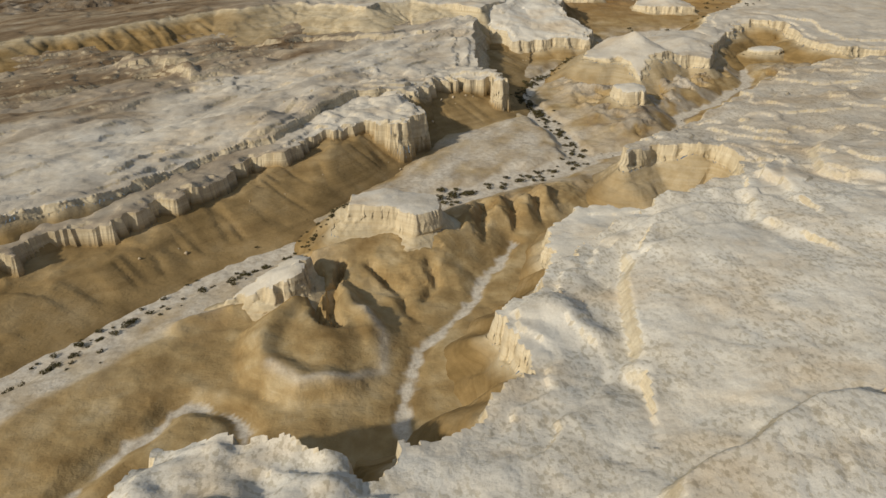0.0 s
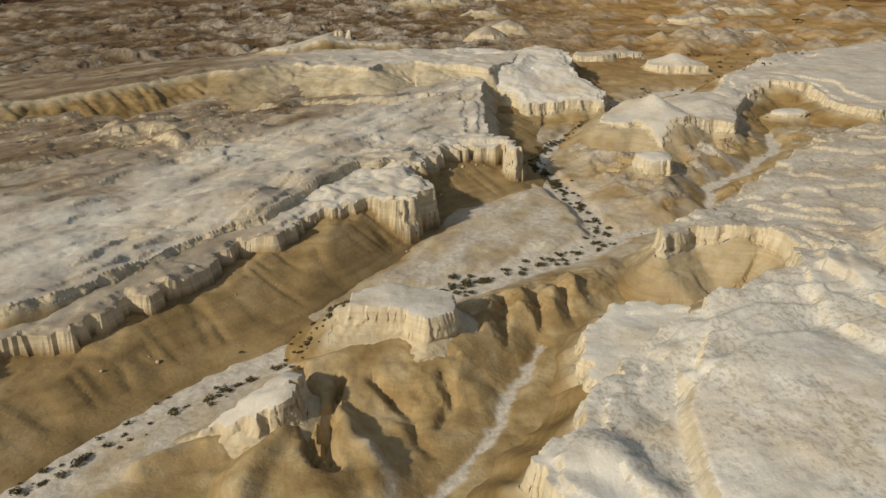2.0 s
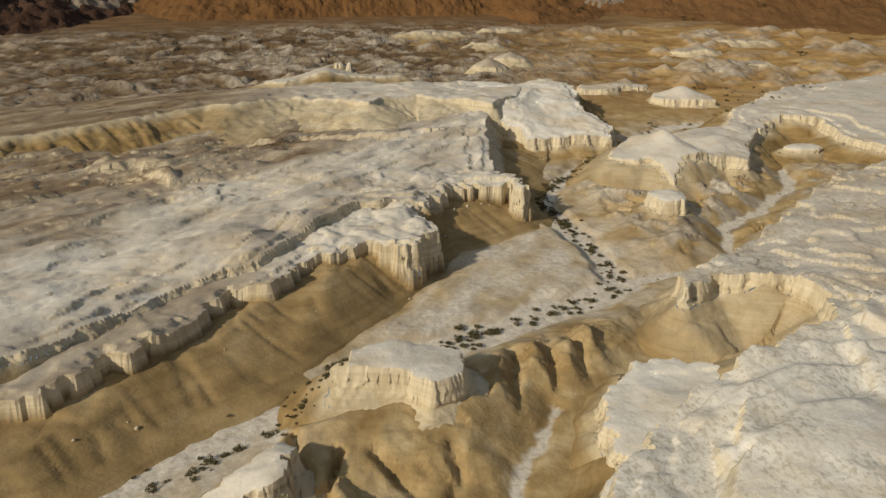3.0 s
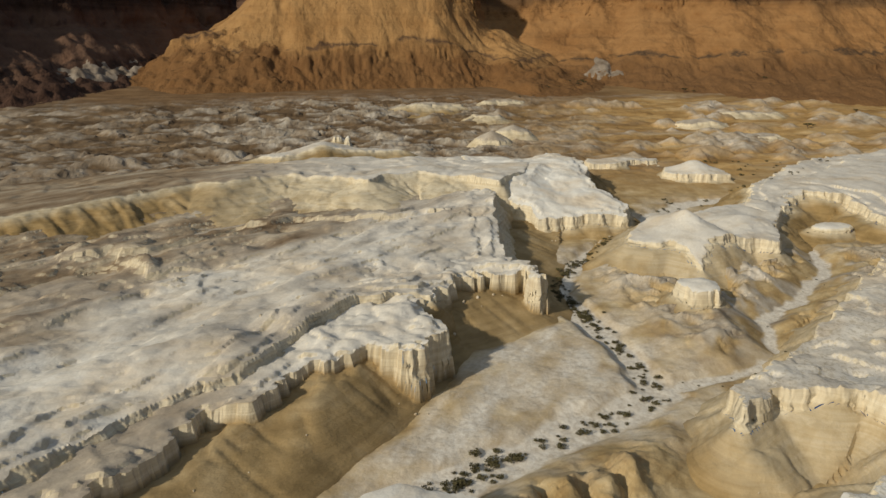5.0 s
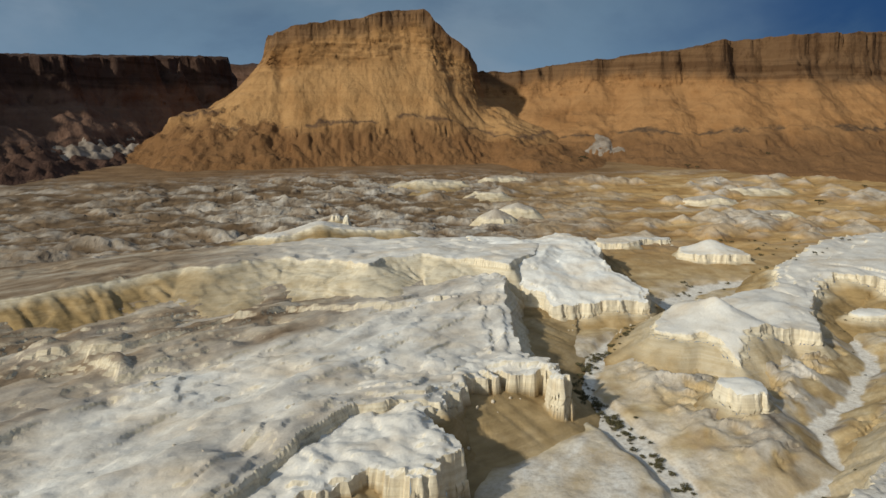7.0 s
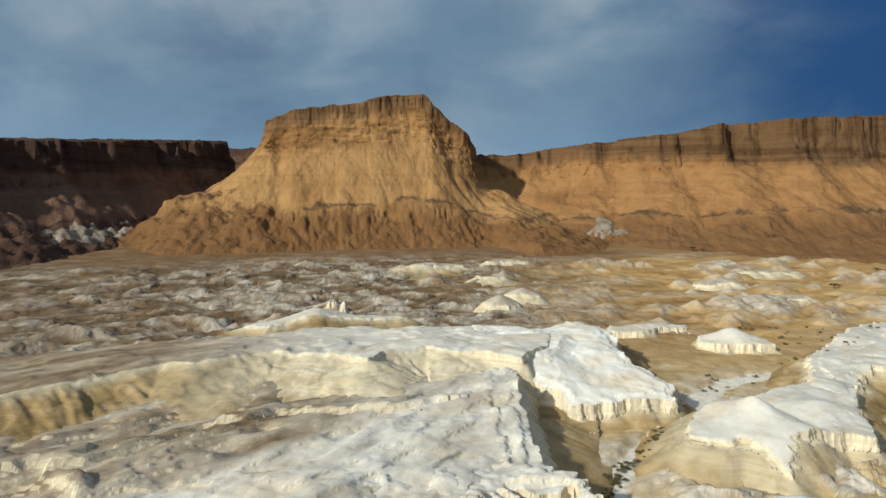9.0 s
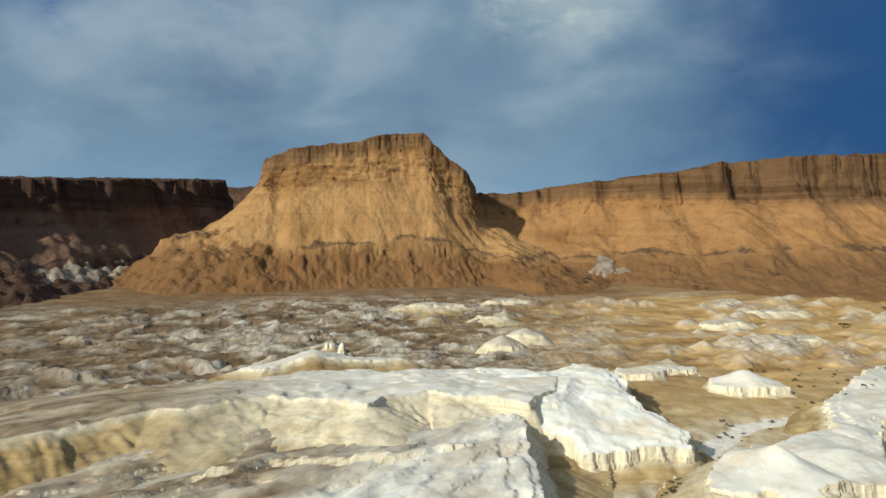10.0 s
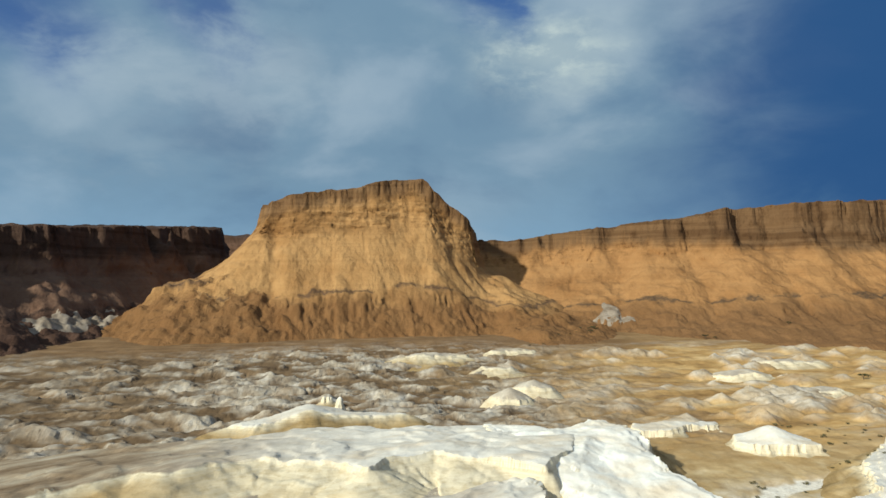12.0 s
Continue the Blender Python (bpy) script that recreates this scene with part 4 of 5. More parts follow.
def cliff_material(name, low, mid, high, crag):
    """Layered limestone of the mountains: dark caprock, smooth talus, a broken ledge, a darker foot."""
    m, nt, bsdf = mat_base(name)
    p = n_coords(nt)
    share = n_attr(nt, "low")
    rock = n_ramp(nt, n_noise(nt, p, 0.022, 8, 0.6), [(0.30, mid), (0.56, high), (0.76, mid)])
    bands = n_ramp(nt, n_noise(nt, n_coords(nt, (0.005, 0.005, 0.13)), 1.0, 5), [(0.38, (0.60, 0.55, 0.50)), (0.5, (1, 1, 1)), (0.64, (0.82, 0.78, 0.72))])
    crack = n_ramp(nt, n_noise(nt, n_coords(nt, (1, 0.9, 0.8)), 0.11, 8, 0.65), [(0.34, (0.55, 0.50, 0.45)), (0.46, (1, 1, 1))])
    face = n_mix(nt, 0.9, n_mix(nt, 0.7, rock, crag), bands, "MULTIPLY")
    face = n_mix(nt, 0.8, face, crack, "MULTIPLY")
    veins = n_ramp(nt, n_creases(nt, n_coords(nt, (1, 1, 0.45)), 0.022, 6), [(0.55, (1, 1, 1)), (0.85, (0.72, 0.66, 0.60))])
    slope = n_mix(nt, 0.30, rock, bands, "MULTIPLY")
    slope = n_mix(nt, 0.35, slope, crack, "MULTIPLY")
    slope = n_mix(nt, 0.6, slope, veins, "MULTIPLY")
    streak = n_ramp(nt, n_noise(nt, n_coords(nt, (1, 0.25, 0.06)), 0.20, 5, 0.6), [(0.40, (0.80, 0.77, 0.72)), (0.52, (1, 1, 1)), (0.72, (1.22, 1.22, 1.2))])
    foot = n_mix(nt, 0.45, n_mix(nt, 0.8, slope, low), streak, "MULTIPLY")
    wob = n_math(nt, "MULTIPLY", n_math(nt, "SUBTRACT", n_noise(nt, p, 0.05, 5, 0.6), 0.5), 0.16)
    at = n_math(nt, "ADD", share, wob)
    col = n_mix(nt, n_math(nt, "MULTIPLY", n_math(nt, "SUBTRACT", at, 0.70), 9.0, True), slope, foot)
    ledge = n_math(nt, "SUBTRACT", 1.0, n_math(nt, "MULTIPLY", n_math(nt, "ABSOLUTE", n_math(nt, "SUBTRACT", at, 0.72)), 50.0), True)
    col = n_mix(nt, n_math(nt, "MULTIPLY", ledge, n_ramp(nt, n_noise(nt, p, 0.04, 3), [(0.40, (0, 0, 0)), (0.48, (0.95, 0.95, 0.95))])), col, crag)
    rocky = n_math(nt, "MULTIPLY", n_math(nt, "SUBTRACT", 0.34, n_math(nt, "ADD", share, n_math(nt, "MULTIPLY", wob, 1.5))), 9.0, True)
    holes = n_ramp(nt, n_noise(nt, n_coords(nt, (0.8, 0.8, 1.3)), 0.16, 8, 0.62), [(0.36, (0.42, 0.38, 0.35)), (0.47, (0.9, 0.88, 0.86)), (0.66, (1.12, 1.12, 1.12))])
    col = n_mix(nt, n_math(nt, "MULTIPLY", rocky, 0.9), col, n_mix(nt, 1.0, n_mix(nt, 0.6, col, bands, "MULTIPLY"), holes, "MULTIPLY"))
    col = n_mix(nt, n_attr(nt, "layer"), col, face)
    nt.links.new(col, bsdf.inputs["Base Color"])
    h = n_math(nt, "ADD", n_noise(nt, p, 0.12, 9, 0.65), n_math(nt, "MULTIPLY", n_noise(nt, n_coords(nt, (1, 0.4, 0.2)), 0.4, 5), 0.3))
    h = n_math(nt, "SUBTRACT", h, n_math(nt, "MULTIPLY", n_creases(nt, n_coords(nt, (1, 1, 0.6)), 0.035, 8), 0.5))
    n_bump(nt, bsdf, h, 0.9, 2.6)
    return m


M_MARL, M_GROUND = marl_material(), ground_material()
M_MESA = cliff_material("mesa_rock", (0.150, 0.074, 0.030), (0.285, 0.150, 0.055), (0.40, 0.235, 0.098), (0.095, 0.057, 0.036))
M_SCARP = cliff_material("escarpment_rock", (0.155, 0.083, 0.037), (0.245, 0.122, 0.045), (0.34, 0.185, 0.075), (0.075, 0.050, 0.032))
# darkened rock colours: the shade on the canyon wall is put into them
M_FAR_SHADED = cliff_material("far_rock_shaded", (0.065, 0.036, 0.026), (0.095, 0.048, 0.031), (0.165, 0.098, 0.066), (0.045, 0.028, 0.022))

# ---------------------------------------------------------------- ground and landforms
gz, ggravel, grust, gmarl, gumber, gapron = ground_height(X, Y)
for f in LANDFORMS:
    if f["name"] == "hummock":
        f["pale"], f["apron"] = (lambda x, y: 0.75 + 0 * x), 5.0
heights, layers_of, boxes, shifts = [], [], [], []
best, owner = gz.copy(), np.full(gz.shape, -1)
for i, f in enumerate(LANDFORMS):
    px, py = zip(*f["outline"])
    reach = 34
    i0, i1 = np.searchsorted(GX, [min(px) - reach, max(px) + reach])
    j0, j1 = np.searchsorted(GY, [min(py) - reach, max(py) + reach])
    s = (slice(max(i0 - 1, 0), i1 + 1), slice(max(j0 - 1, 0), j1 + 1))
    h, lay, moved = landform_height(f, X[s], Y[s])
    win = h > best[s]
    best[s] = np.where(win, h, best[s])
    owner[s] = np.where(win, i, owner[s])
    heights.append(h), layers_of.append(lay), boxes.append(s), shifts.append(moved)
buried = best - gz > 2.0
for _ in range(3):
    buried[1:-1, 1:-1] &= buried[2:, 1:-1] & buried[:-2, 1:-1] & buried[1:-1, 2:] & buried[1:-1, :-2]
bare = ~(buried[:-1, :-1] & buried[1:, :-1] & buried[1:, 1:] & buried[:-1, 1:])
ground = sheet("ground", GX, GY, gz, dict(gravel=ggravel, rust=grust, marl=gmarl, umber=gumber, apron=gapron), bare, M_GROUND, None, 1, 0.8)
tagged(ground, "brown dissected desert floor with pale gravel washes", "ground", kind="structure")
for i, f in enumerate(LANDFORMS):
    s = boxes[i]
    mine = owner[s] == i
    keep = mine[:-1, :-1] | mine[1:, :-1] | mine[1:, 1:] | mine[:-1, 1:]
    thing = new(f["name"])
    cx, cy = np.mean(f["outline"], axis=0)
    lay = layers_of[i]
    cell = (lay[:-1, :-1] + lay[1:, :-1] + lay[1:, 1:] + lay[:-1, 1:]) / 4
    tan = f.get("tan", 0.0)
    tan = tan(X[s], Y[s]) if callable(tan) else lay * 0 + tan
    data = dict(layer=lay, tan=tan, pits=lay * 0 + f.get("pits", 0.0))
    most = np.maximum(np.maximum(lay[:-1, :-1], lay[1:, :-1]), np.maximum(lay[1:, 1:], lay[:-1, 1:]))
    crust, talus = keep & (most < 0.6), keep & (cell >= 1.3)
    crust, talus = crust & (label_size(crust) > 80), talus & (label_size(talus) > 80)
    cliff = keep & ~crust & ~talus
    small = cliff & (label_size(cliff) <= 40)
    talus, cliff = talus | (small & (cell >= 0.8)), cliff & ~small
    crust = crust | (small & (cell < 0.8))
    for name, mask in (("crust", crust), ("cliff", cliff), ("talus", talus)):
        tags = labels(mask)
        for tag in np.unique(tags[tags >= 0]):
            sheet(name, GX[s[0]], GY[s[1]], heights[i], data, tags == tag, M_MARL, shifts[i], 4 if name == "cliff" and cy < 420 and f["name"] != "ridge" else 1, 0.86 if name == "crust" else 0.5).parent = thing
    tagged(thing, f["label"], f["name"].replace("_", " "))


# ---------------------------------------------------------------- mountains
MOUNTAIN_GRIDS = []


def mountain(name, label, outline, xs, ys, top, base, cliff, width, run, seed, material, rag=5.0, crag=1.0, ribs=1.0, ledge=0.75, curve=1.3, dark=0.06, lobes=1.0, spurs=()):
    """A flat top, a stepped cliff that takes the share cliff of the height over width metres, and a gullied talus that runs out over run metres."""
    x, y = np.meshgrid(xs, ys, indexing="ij")

    def field(v):
        return v(x, y) if callable(v) else v
    plain, qx, qy = outline_distance(outline, x, y)
    far = np.maximum(np.abs(plain), 1e-3)
    ox, oy = np.where(plain < 0, (x - qx) / far, 0), np.where(plain < 0, (y - qy) / far, 0)
    d = plain + rag * np.where(plain < 0, np.exp(-(plain / 60) ** 2), 1) * 1.2 * fbm(x, y, 70, 2, seed) + rag * np.exp(-(plain / 16) ** 2) * 0.4 * fbm(x, y, 16, 3, seed + 5)
    ax, ay = qx + 0.15 * (x - qx) + 2 * fbm(x, y, 25, 2, seed + 14), qy + 0.15 * (y - qy)
    d = d + crag * np.exp(-(d / 18) ** 2) * (2.8 * fbm(ax, ay, 30, 3, seed + 16, 0.45) + 0.5 * np.tanh(2.0 * fbm(ax, ay, 12, 2, seed + 15)))
    out = np.maximum(-d, 0)
    rim = field(top) + 1.0 * fbm(x, y, 40, 4, seed + 2) + 0.8 * steps(2 * fbm(x, y, 14, 3, seed + 4), 0.5)
    high, part_cliff, wide = rim - base, field(cliff), field(width)
    # the cliff: a sheer cap, then broken ledges
    v = np.clip(out / wide, 0, 1)
    count = v * 5 + 1.3 * fbm(ax, ay, 22, 3, seed + 8)
    fall = np.clip(v ** 0.9 + 4 * v * (1 - v) * 0.95 * (steps(count, 0.45) - count + 0.3) / 5, 0, 1)
    fall = 0.26 * smooth(0, 1.0, out) + 0.74 * fall
    # the talus: concave, running out on the plain
    s = np.clip((out - wide) / field(run) * (1 + 0.07 * fbm(ax, ay, 40, 2, seed + 6) * smooth(5, 30, out)), 0, 3)
    share = part_cliff * fall + (1 - part_cliff) * np.where(s < 1, 1 - (1 - np.minimum(s, 1)) ** curve, 1 + (s - 1) * 0.7)
    z = rim - share * high
    for line, crown, slope in spurs:
        e = inside_distance(line, x + 4 * fbm(x, y, 18, 3, seed + 31), y + 4 * fbm(x, y, 18, 3, seed + 33))
        knee = np.minimum(np.maximum(-e, 0) * 2.2, 7)
        body = crown(x, y) + 1.4 * steps(1.6 * fbm(x, y, 12, 3, seed + 35), 0.5) - knee - slope * np.maximum(-e - 3.2, 0)
        share = np.where(body > z, np.clip(ledge - 0.02 + np.maximum(-e, 0) * 0.006, 0, 1), share)
        z = np.maximum(z, body)
    on = smooth(part_cliff, part_cliff + 0.12, share) * (1 - smooth(0.95, 1.02, share))
    foot = smooth(ledge - 0.015, ledge + 0.02, share + 0.035 * fbm(x, y, 40, 3, seed + 9))
    shelf = smooth(-0.25, 0.1, fbm(x, y, 46, 2, seed + 10))
    tx, ty = ax + 0.35 * (y - qy) + 3 * fbm(x, y, 18, 3, seed + 50), ay
    z = z - lobes * on * (2.2 * fbm(ax, ay, 34, 3, seed + 26) + 1.8 * crease(tx, ty, 44, seed + 27, 0.12) * (1 - 0.6 * foot) - 1.8 * billow(x + 0.5 * y, y, 24, 5, seed + 28))
    bx, by = ax + 1.6 * fbm(x, y, 12, 3, seed + 51), ay + 1.6 * fbm(x, y, 12, 3, seed + 53)
    z = z - 2.8 * shelf * foot * (1 - smooth(ledge + 0.05, 0.97, share))
    z = z - ribs * on * foot * (1.5 * crease(bx, by, 10.0, seed + 19, 0.4) * (0.6 + fbm(x, y, 20, 2, seed + 52)) + 0.8 * crease(bx, by, 4.2, seed + 20, 0.4) - 1.5 * billow(x, y, 11, 4, seed + 54))
    z = z + 0.35 * fbm(x, y, 8, 4, seed + 22, 0.6) * smooth(0.02, 0.2, share)
    # the bare rock is worn in and out along its beds
    rock = 1 - smooth(part_cliff * 0.95, part_cliff * 1.1 + 0.06, share + 0.08 * fbm(x, y, 30, 3, seed + 24))
    rock = rock + 0.7 * np.exp(-((share - ledge - 0.03) / 0.05) ** 2)
    along = 0.8 * ox * y - 0.8 * oy * x + 0.3 * (x + y)
    worn = crag * rock * smooth(0.005, 0.04, share) * (1.9 * fbm(along * 0.7, z * 1.5, 15, 4, seed + 40, 0.55) + 0.6 * np.tanh(2.5 * fbm(along * 0.35, z * 2.2, 7, 2, seed + 45)))
    cap = field(dark)
    layer = 1 - smooth(cap, cap + 0.11, share + 0.05 * fbm(x, y, 24, 4, seed + 23))
    lay = (share[:-1, :-1] + share[1:, 1:]) / 2
    brow = (part_cliff + 0 * share)[:-1, :-1]
    land = np.interp(y, REGIONAL_Y, REGIONAL_Z)
    shown = (z - land > -1.2)[:-1, :-1] | (z - land > -1.2)[1:, 1:]
    MOUNTAIN_GRIDS.append((xs, ys, z))
    thing = new(name)
    for part_name, pick in (("summit", lay < 0.02), ("cliff", (lay >= 0.02) & (lay < brow)), ("slope", (lay >= brow) & shown)):
        sheet(part_name, xs, ys, z, dict(layer=layer, low=share), pick, material, (ox * worn, oy * worn), 1, -1.0 if part_name == "cliff" else 0.25).parent = thing
    return tagged(thing, label, name.replace("_", " ") if name == "hill" else "mountain")


def lines(*marks):
    """Grid lines from (start, step), (end, step), ...: the step holds up to each end."""
    out, (v, _) = [], marks[0]
    for end, step in marks[1:]:
        n = max(1, round((end - v) / step))
        out.append(np.linspace(v, end, n, endpoint=False))
        v = end
    return np.concatenate(out + [[v]])


MESA_TOP = ([-43, -33, -14, 16, 36, 49, 67, 91, 96, 101, 111, 125, 137, 142, 150], [144.5, 147.5, 151.5, 155, 157.5, 161.5, 164, 166.5, 163, 156, 147, 138, 128, 122, 118])
mountain("mesa", "orange-brown flat-topped table mountain with talus skirts",
         [(-44, 739), (-22, 734), (10, 737), (40, 736), (70, 741), (98, 738), (114, 741), (134, 741), (145, 760), (148, 800), (120, 900), (20, 930), (-60, 860), (-50, 780)],
         lines((-330, 0), (-170, 4), (-60, 1.6), (160, 1.1), (330, 2.2)), lines((560, 0), (640, 2), (690, 1.3), (715, 1.0), (748, 0.6), (800, 3), (960, 6)),
         lambda x, y: np.interp(x, *MESA_TOP), 27,
         lambda x, y: 0.28 + 0.08 * smooth(100, 140, x) - 0.09 * (1 - smooth(-46, -36, x)),
         lambda x, y: 12 - 6 * (1 - smooth(-45, -25, x)) - 5 * smooth(128, 145, x),
         lambda x, y: 85 + 55 * smooth(130, 165, x) + 48 * (1 - smooth(-120, -40, x)), 101, M_MESA, 3.5, 1.0,
         spurs=[([(-134, 712), (-100, 700), (-62, 704), (-50, 760), (-120, 770)], lambda x, y: np.interp(x, [-140, -105, -60], [66, 74, 80]), 0.62)])
mountain("escarpment", "layered orange limestone escarpment behind the plain",
         [(140, 812), (170, 806), (198, 806), (215, 800), (234, 795), (262, 770), (292, 764), (325, 738), (345, 742), (380, 720), (420, 722), (450, 705), (520, 708), (600, 690), (900, 660), (1700, 600), (1700, 1500), (140, 1500)],
         lines((120, 0), (570, 1.7), (700, 6), (1250, 20)), lines((540, 0), (640, 2.4), (830, 1.5), (860, 6), (1100, 20)),
         lambda x, y: 115 + np.interp(x, [130, 195, 234, 292, 353, 380, 450, 600, 1300], [3, 2, 7.5, 14, 21, 27, 32, 40, 54]),
         25, lambda x, y: 0.30 + 0.05 * smooth(300, 450, x), 15, lambda x, y: 120 + 20 * smooth(250, 400, x), 141, M_SCARP, 13.0, 1.3, 0.6, 0.80, 1.55,
         dark=lambda x, y: 0.10 + 0.22 * smooth(240, 460, x))
# much of this wall's shade comes from its darkened rock colour
mountain("canyon_wall", "reddish limestone mountain, coloured dark to stand in for shade",
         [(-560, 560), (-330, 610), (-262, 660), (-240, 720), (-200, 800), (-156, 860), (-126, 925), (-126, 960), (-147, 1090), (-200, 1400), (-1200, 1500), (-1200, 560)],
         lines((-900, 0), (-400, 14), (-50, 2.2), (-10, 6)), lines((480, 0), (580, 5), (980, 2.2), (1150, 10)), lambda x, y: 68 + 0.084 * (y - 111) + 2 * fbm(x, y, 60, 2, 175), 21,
         0.40, 22, 78, 171, M_FAR_SHADED, 26.0, 2.2, 1.6, 0.70, 1.2, dark=0.2, lobes=1.7)
mountain("far_mountain", "bluish distant limestone mountain",
         [(-190, 1250), (-100, 1240), (60, 1300), (60, 2000), (-400, 2000), (-400, 1300)],
         lines((-500, 0), (200, 8)), lines((1100, 0), (1400, 8), (1900, 30)), lambda x, y: 154 + 6 * fbm(x, y, 60, 2, 195), 30, 0.4, 40, 150, 191, M_FAR_SHADED, 10.0, 2.0)


def surface(x, y):
    """The height of the land at a place."""
    high = -1e9
    for xs, ys, z in [(GX, GY, best)] + MOUNTAIN_GRIDS:
        if xs[0] < x < xs[-1] and ys[0] < y < ys[-1]:
            i, j = int(np.searchsorted(xs, x)), int(np.searchsorted(ys, y))
            u, v = (x - xs[i - 1]) / (xs[i] - xs[i - 1]), (y - ys[j - 1]) / (ys[j] - ys[j - 1])
            high = max(high, (z[i - 1, j - 1] * (1 - u) + z[i, j - 1] * u) * (1 - v) + (z[i - 1, j] * (1 - u) + z[i, j] * u) * v)
    return high


def debris_material():
    m, nt, bsdf = mat_base("debris")
    col = n_ramp(nt, n_noise(nt, n_coords(nt), 0.12, 7, 0.6), [(0.32, (0.15, 0.115, 0.085)), (0.52, (0.25, 0.205, 0.16)), (0.72, (0.36, 0.31, 0.26))])
    nt.links.new(col, bsdf.inputs["Base Color"])
    n_bump(nt, bsdf, n_noise(nt, n_coords(nt), 0.4, 6, 0.6), 0.7, 0.8)
    return m


M_DEBRIS = debris_material()


def drape(name, label, outline, lift, relief, seed):
    """A heap of pale debris that lies on the slope of a mountain."""
    px, py = zip(*outline)
    xs, ys = np.arange(min(px) - 2, max(px) + 2, 1.2), np.arange(min(py) - 2, max(py) + 2, 1.2)
    x, y = np.meshgrid(xs, ys, indexing="ij")
    inside = inside_distance(outline, x + 4 * fbm(x, y, 14, 3, seed), y + 4 * fbm(x, y, 14, 3, seed + 3))
    z = np.array([[surface(a, b) for b in ys] for a in xs])
    z = z - 0.5 + smooth(-0.5, 5, inside) * (lift + relief * (ridged(x, y, 11, 4, seed + 6) - 0.4))
    keep = (inside > -0.5)[:-1, :-1] & (inside > -0.5)[1:, 1:]
    ob = sheet(name, xs, ys, z, {}, keep, M_DEBRIS)
    return tagged(ob, label, name.replace("_", " "))


drape("debris_fan", "pale grey debris fan at the escarpment foot", [(250, 705), (243, 692), (230, 682), (238, 671), (262, 663), (263, 676), (256, 692)], 1.0, 0.6, 251)
drape("hill", "pale grey marl hill at the canyon mouth", [(-214, 650), (-196, 672), (-180, 700), (-168, 728), (-156, 716), (-160, 690), (-176, 664), (-196, 646)], 1.4, 1.8, 261)


# ---------------------------------------------------------------- plants and loose rock
def leaf_material(name, a, b):
    m, nt, bsdf = mat_base(name, 0.8)
    info = nt.nodes.new("ShaderNodeObjectInfo")
    island = nt.nodes.new("ShaderNodeNewGeometry")
    col = n_mix(nt, n_math(nt, "MULTIPLY", n_math(nt, "ADD", info.outputs["Random"], island.outputs["Random Per Island"]), 0.5), a, b)
    nt.links.new(col, bsdf.inputs["Base Color"])
    return m


def plain_material(name, a, b, scale=2.0):
    m, nt, bsdf = mat_base(name)
    col = n_ramp(nt, n_noise(nt, n_coords(nt), scale, 5), [(0.35, a), (0.65, b)])
    nt.links.new(col, bsdf.inputs["Base Color"])
    n_bump(nt, bsdf, n_noise(nt, n_coords(nt), scale * 3, 4), 0.6, 0.1)
    return m


M_LEAF = leaf_material("shrub_leaf", (0.06, 0.056, 0.028), (0.15, 0.13, 0.065))
M_ACACIA = leaf_material("acacia_leaf", (0.03, 0.035, 0.015), (0.07, 0.07, 0.03))
M_BARK = plain_material("bark", (0.09, 0.065, 0.045), (0.16, 0.12, 0.085), 6)
M_STONE = plain_material("marl_stone", (0.40, 0.33, 0.23), (0.60, 0.53, 0.42), 1.5)


def part(name, bm, material, parent=None, label=""):
    me = bpy.data.meshes.new(name)
    bm.to_mesh(me)
    bm.free()
    me.materials.append(material)
    ob = new(name, me)
    ob.parent = parent
    return tagged(ob, label)


def twig(bm, a, b, r0, r1, sides=5):
    a, b = Vector(a), Vector(b)
    q = (b - a).to_track_quat("Z", "Y")
    rings = []
    for c, r in ((a, r0), (b, r1)):
        rings.append([bm.verts.new(c + q @ Vector((r * math.cos(6.2832 * k / sides), r * math.sin(6.2832 * k / sides), 0))) for k in range(sides)])
    for k in range(sides):
        bm.faces.new((rings[0][k], rings[0][(k + 1) % sides], rings[1][(k + 1) % sides], rings[1][k]))


def leaf_cloud(bm, rnd, count, centre, radii, size):
    for _ in range(count):
        v = Vector((rnd.gauss(0, 1), rnd.gauss(0, 1), rnd.gauss(0, 1))).normalized() * (0.55 + 0.45 * rnd.random())
        p = Vector(centre) + Vector((v.x * radii[0], v.y * radii[1], v.z * radii[2]))
        u = Vector((rnd.gauss(0, 1), rnd.gauss(0, 1), rnd.gauss(0, 1))).normalized()
        w = u.cross(Vector((rnd.gauss(0, 1), rnd.gauss(0, 1), rnd.gauss(0, 1)))).normalized()
        s = size * (0.6 + 0.8 * rnd.random())
        bm.faces.new([bm.verts.new(p + u * s), bm.verts.new(p + w * s * 0.6), bm.verts.new(p - u * s), bm.verts.new(p - w * s * 0.6)])


def make_shrub(seed):
    """A low desert shrub, one metre across: stems and foliage."""
    rnd = random.Random(seed)
    shrub = new("shrub")
    stems, foliage = bmesh.new(), bmesh.new()
    for k in range(7):
        ang, far = k * 0.9 + rnd.random(), 0.18 + 0.2 * rnd.random()
        tip = (far * math.cos(ang), far * math.sin(ang), 0.3 + 0.2 * rnd.random())
        twig(stems, (0, 0, -0.08), tip, 0.025, 0.010, 4)
        leaf_cloud(foliage, rnd, 26, tip, (0.24, 0.24, 0.17), 0.085)
    part("stems", stems, M_BARK, shrub)
    part("foliage", foliage, M_LEAF, shrub)
    return tagged(shrub, "dark olive desert shrub growing on pale gravel", "shrub", "shrubs along the washes")


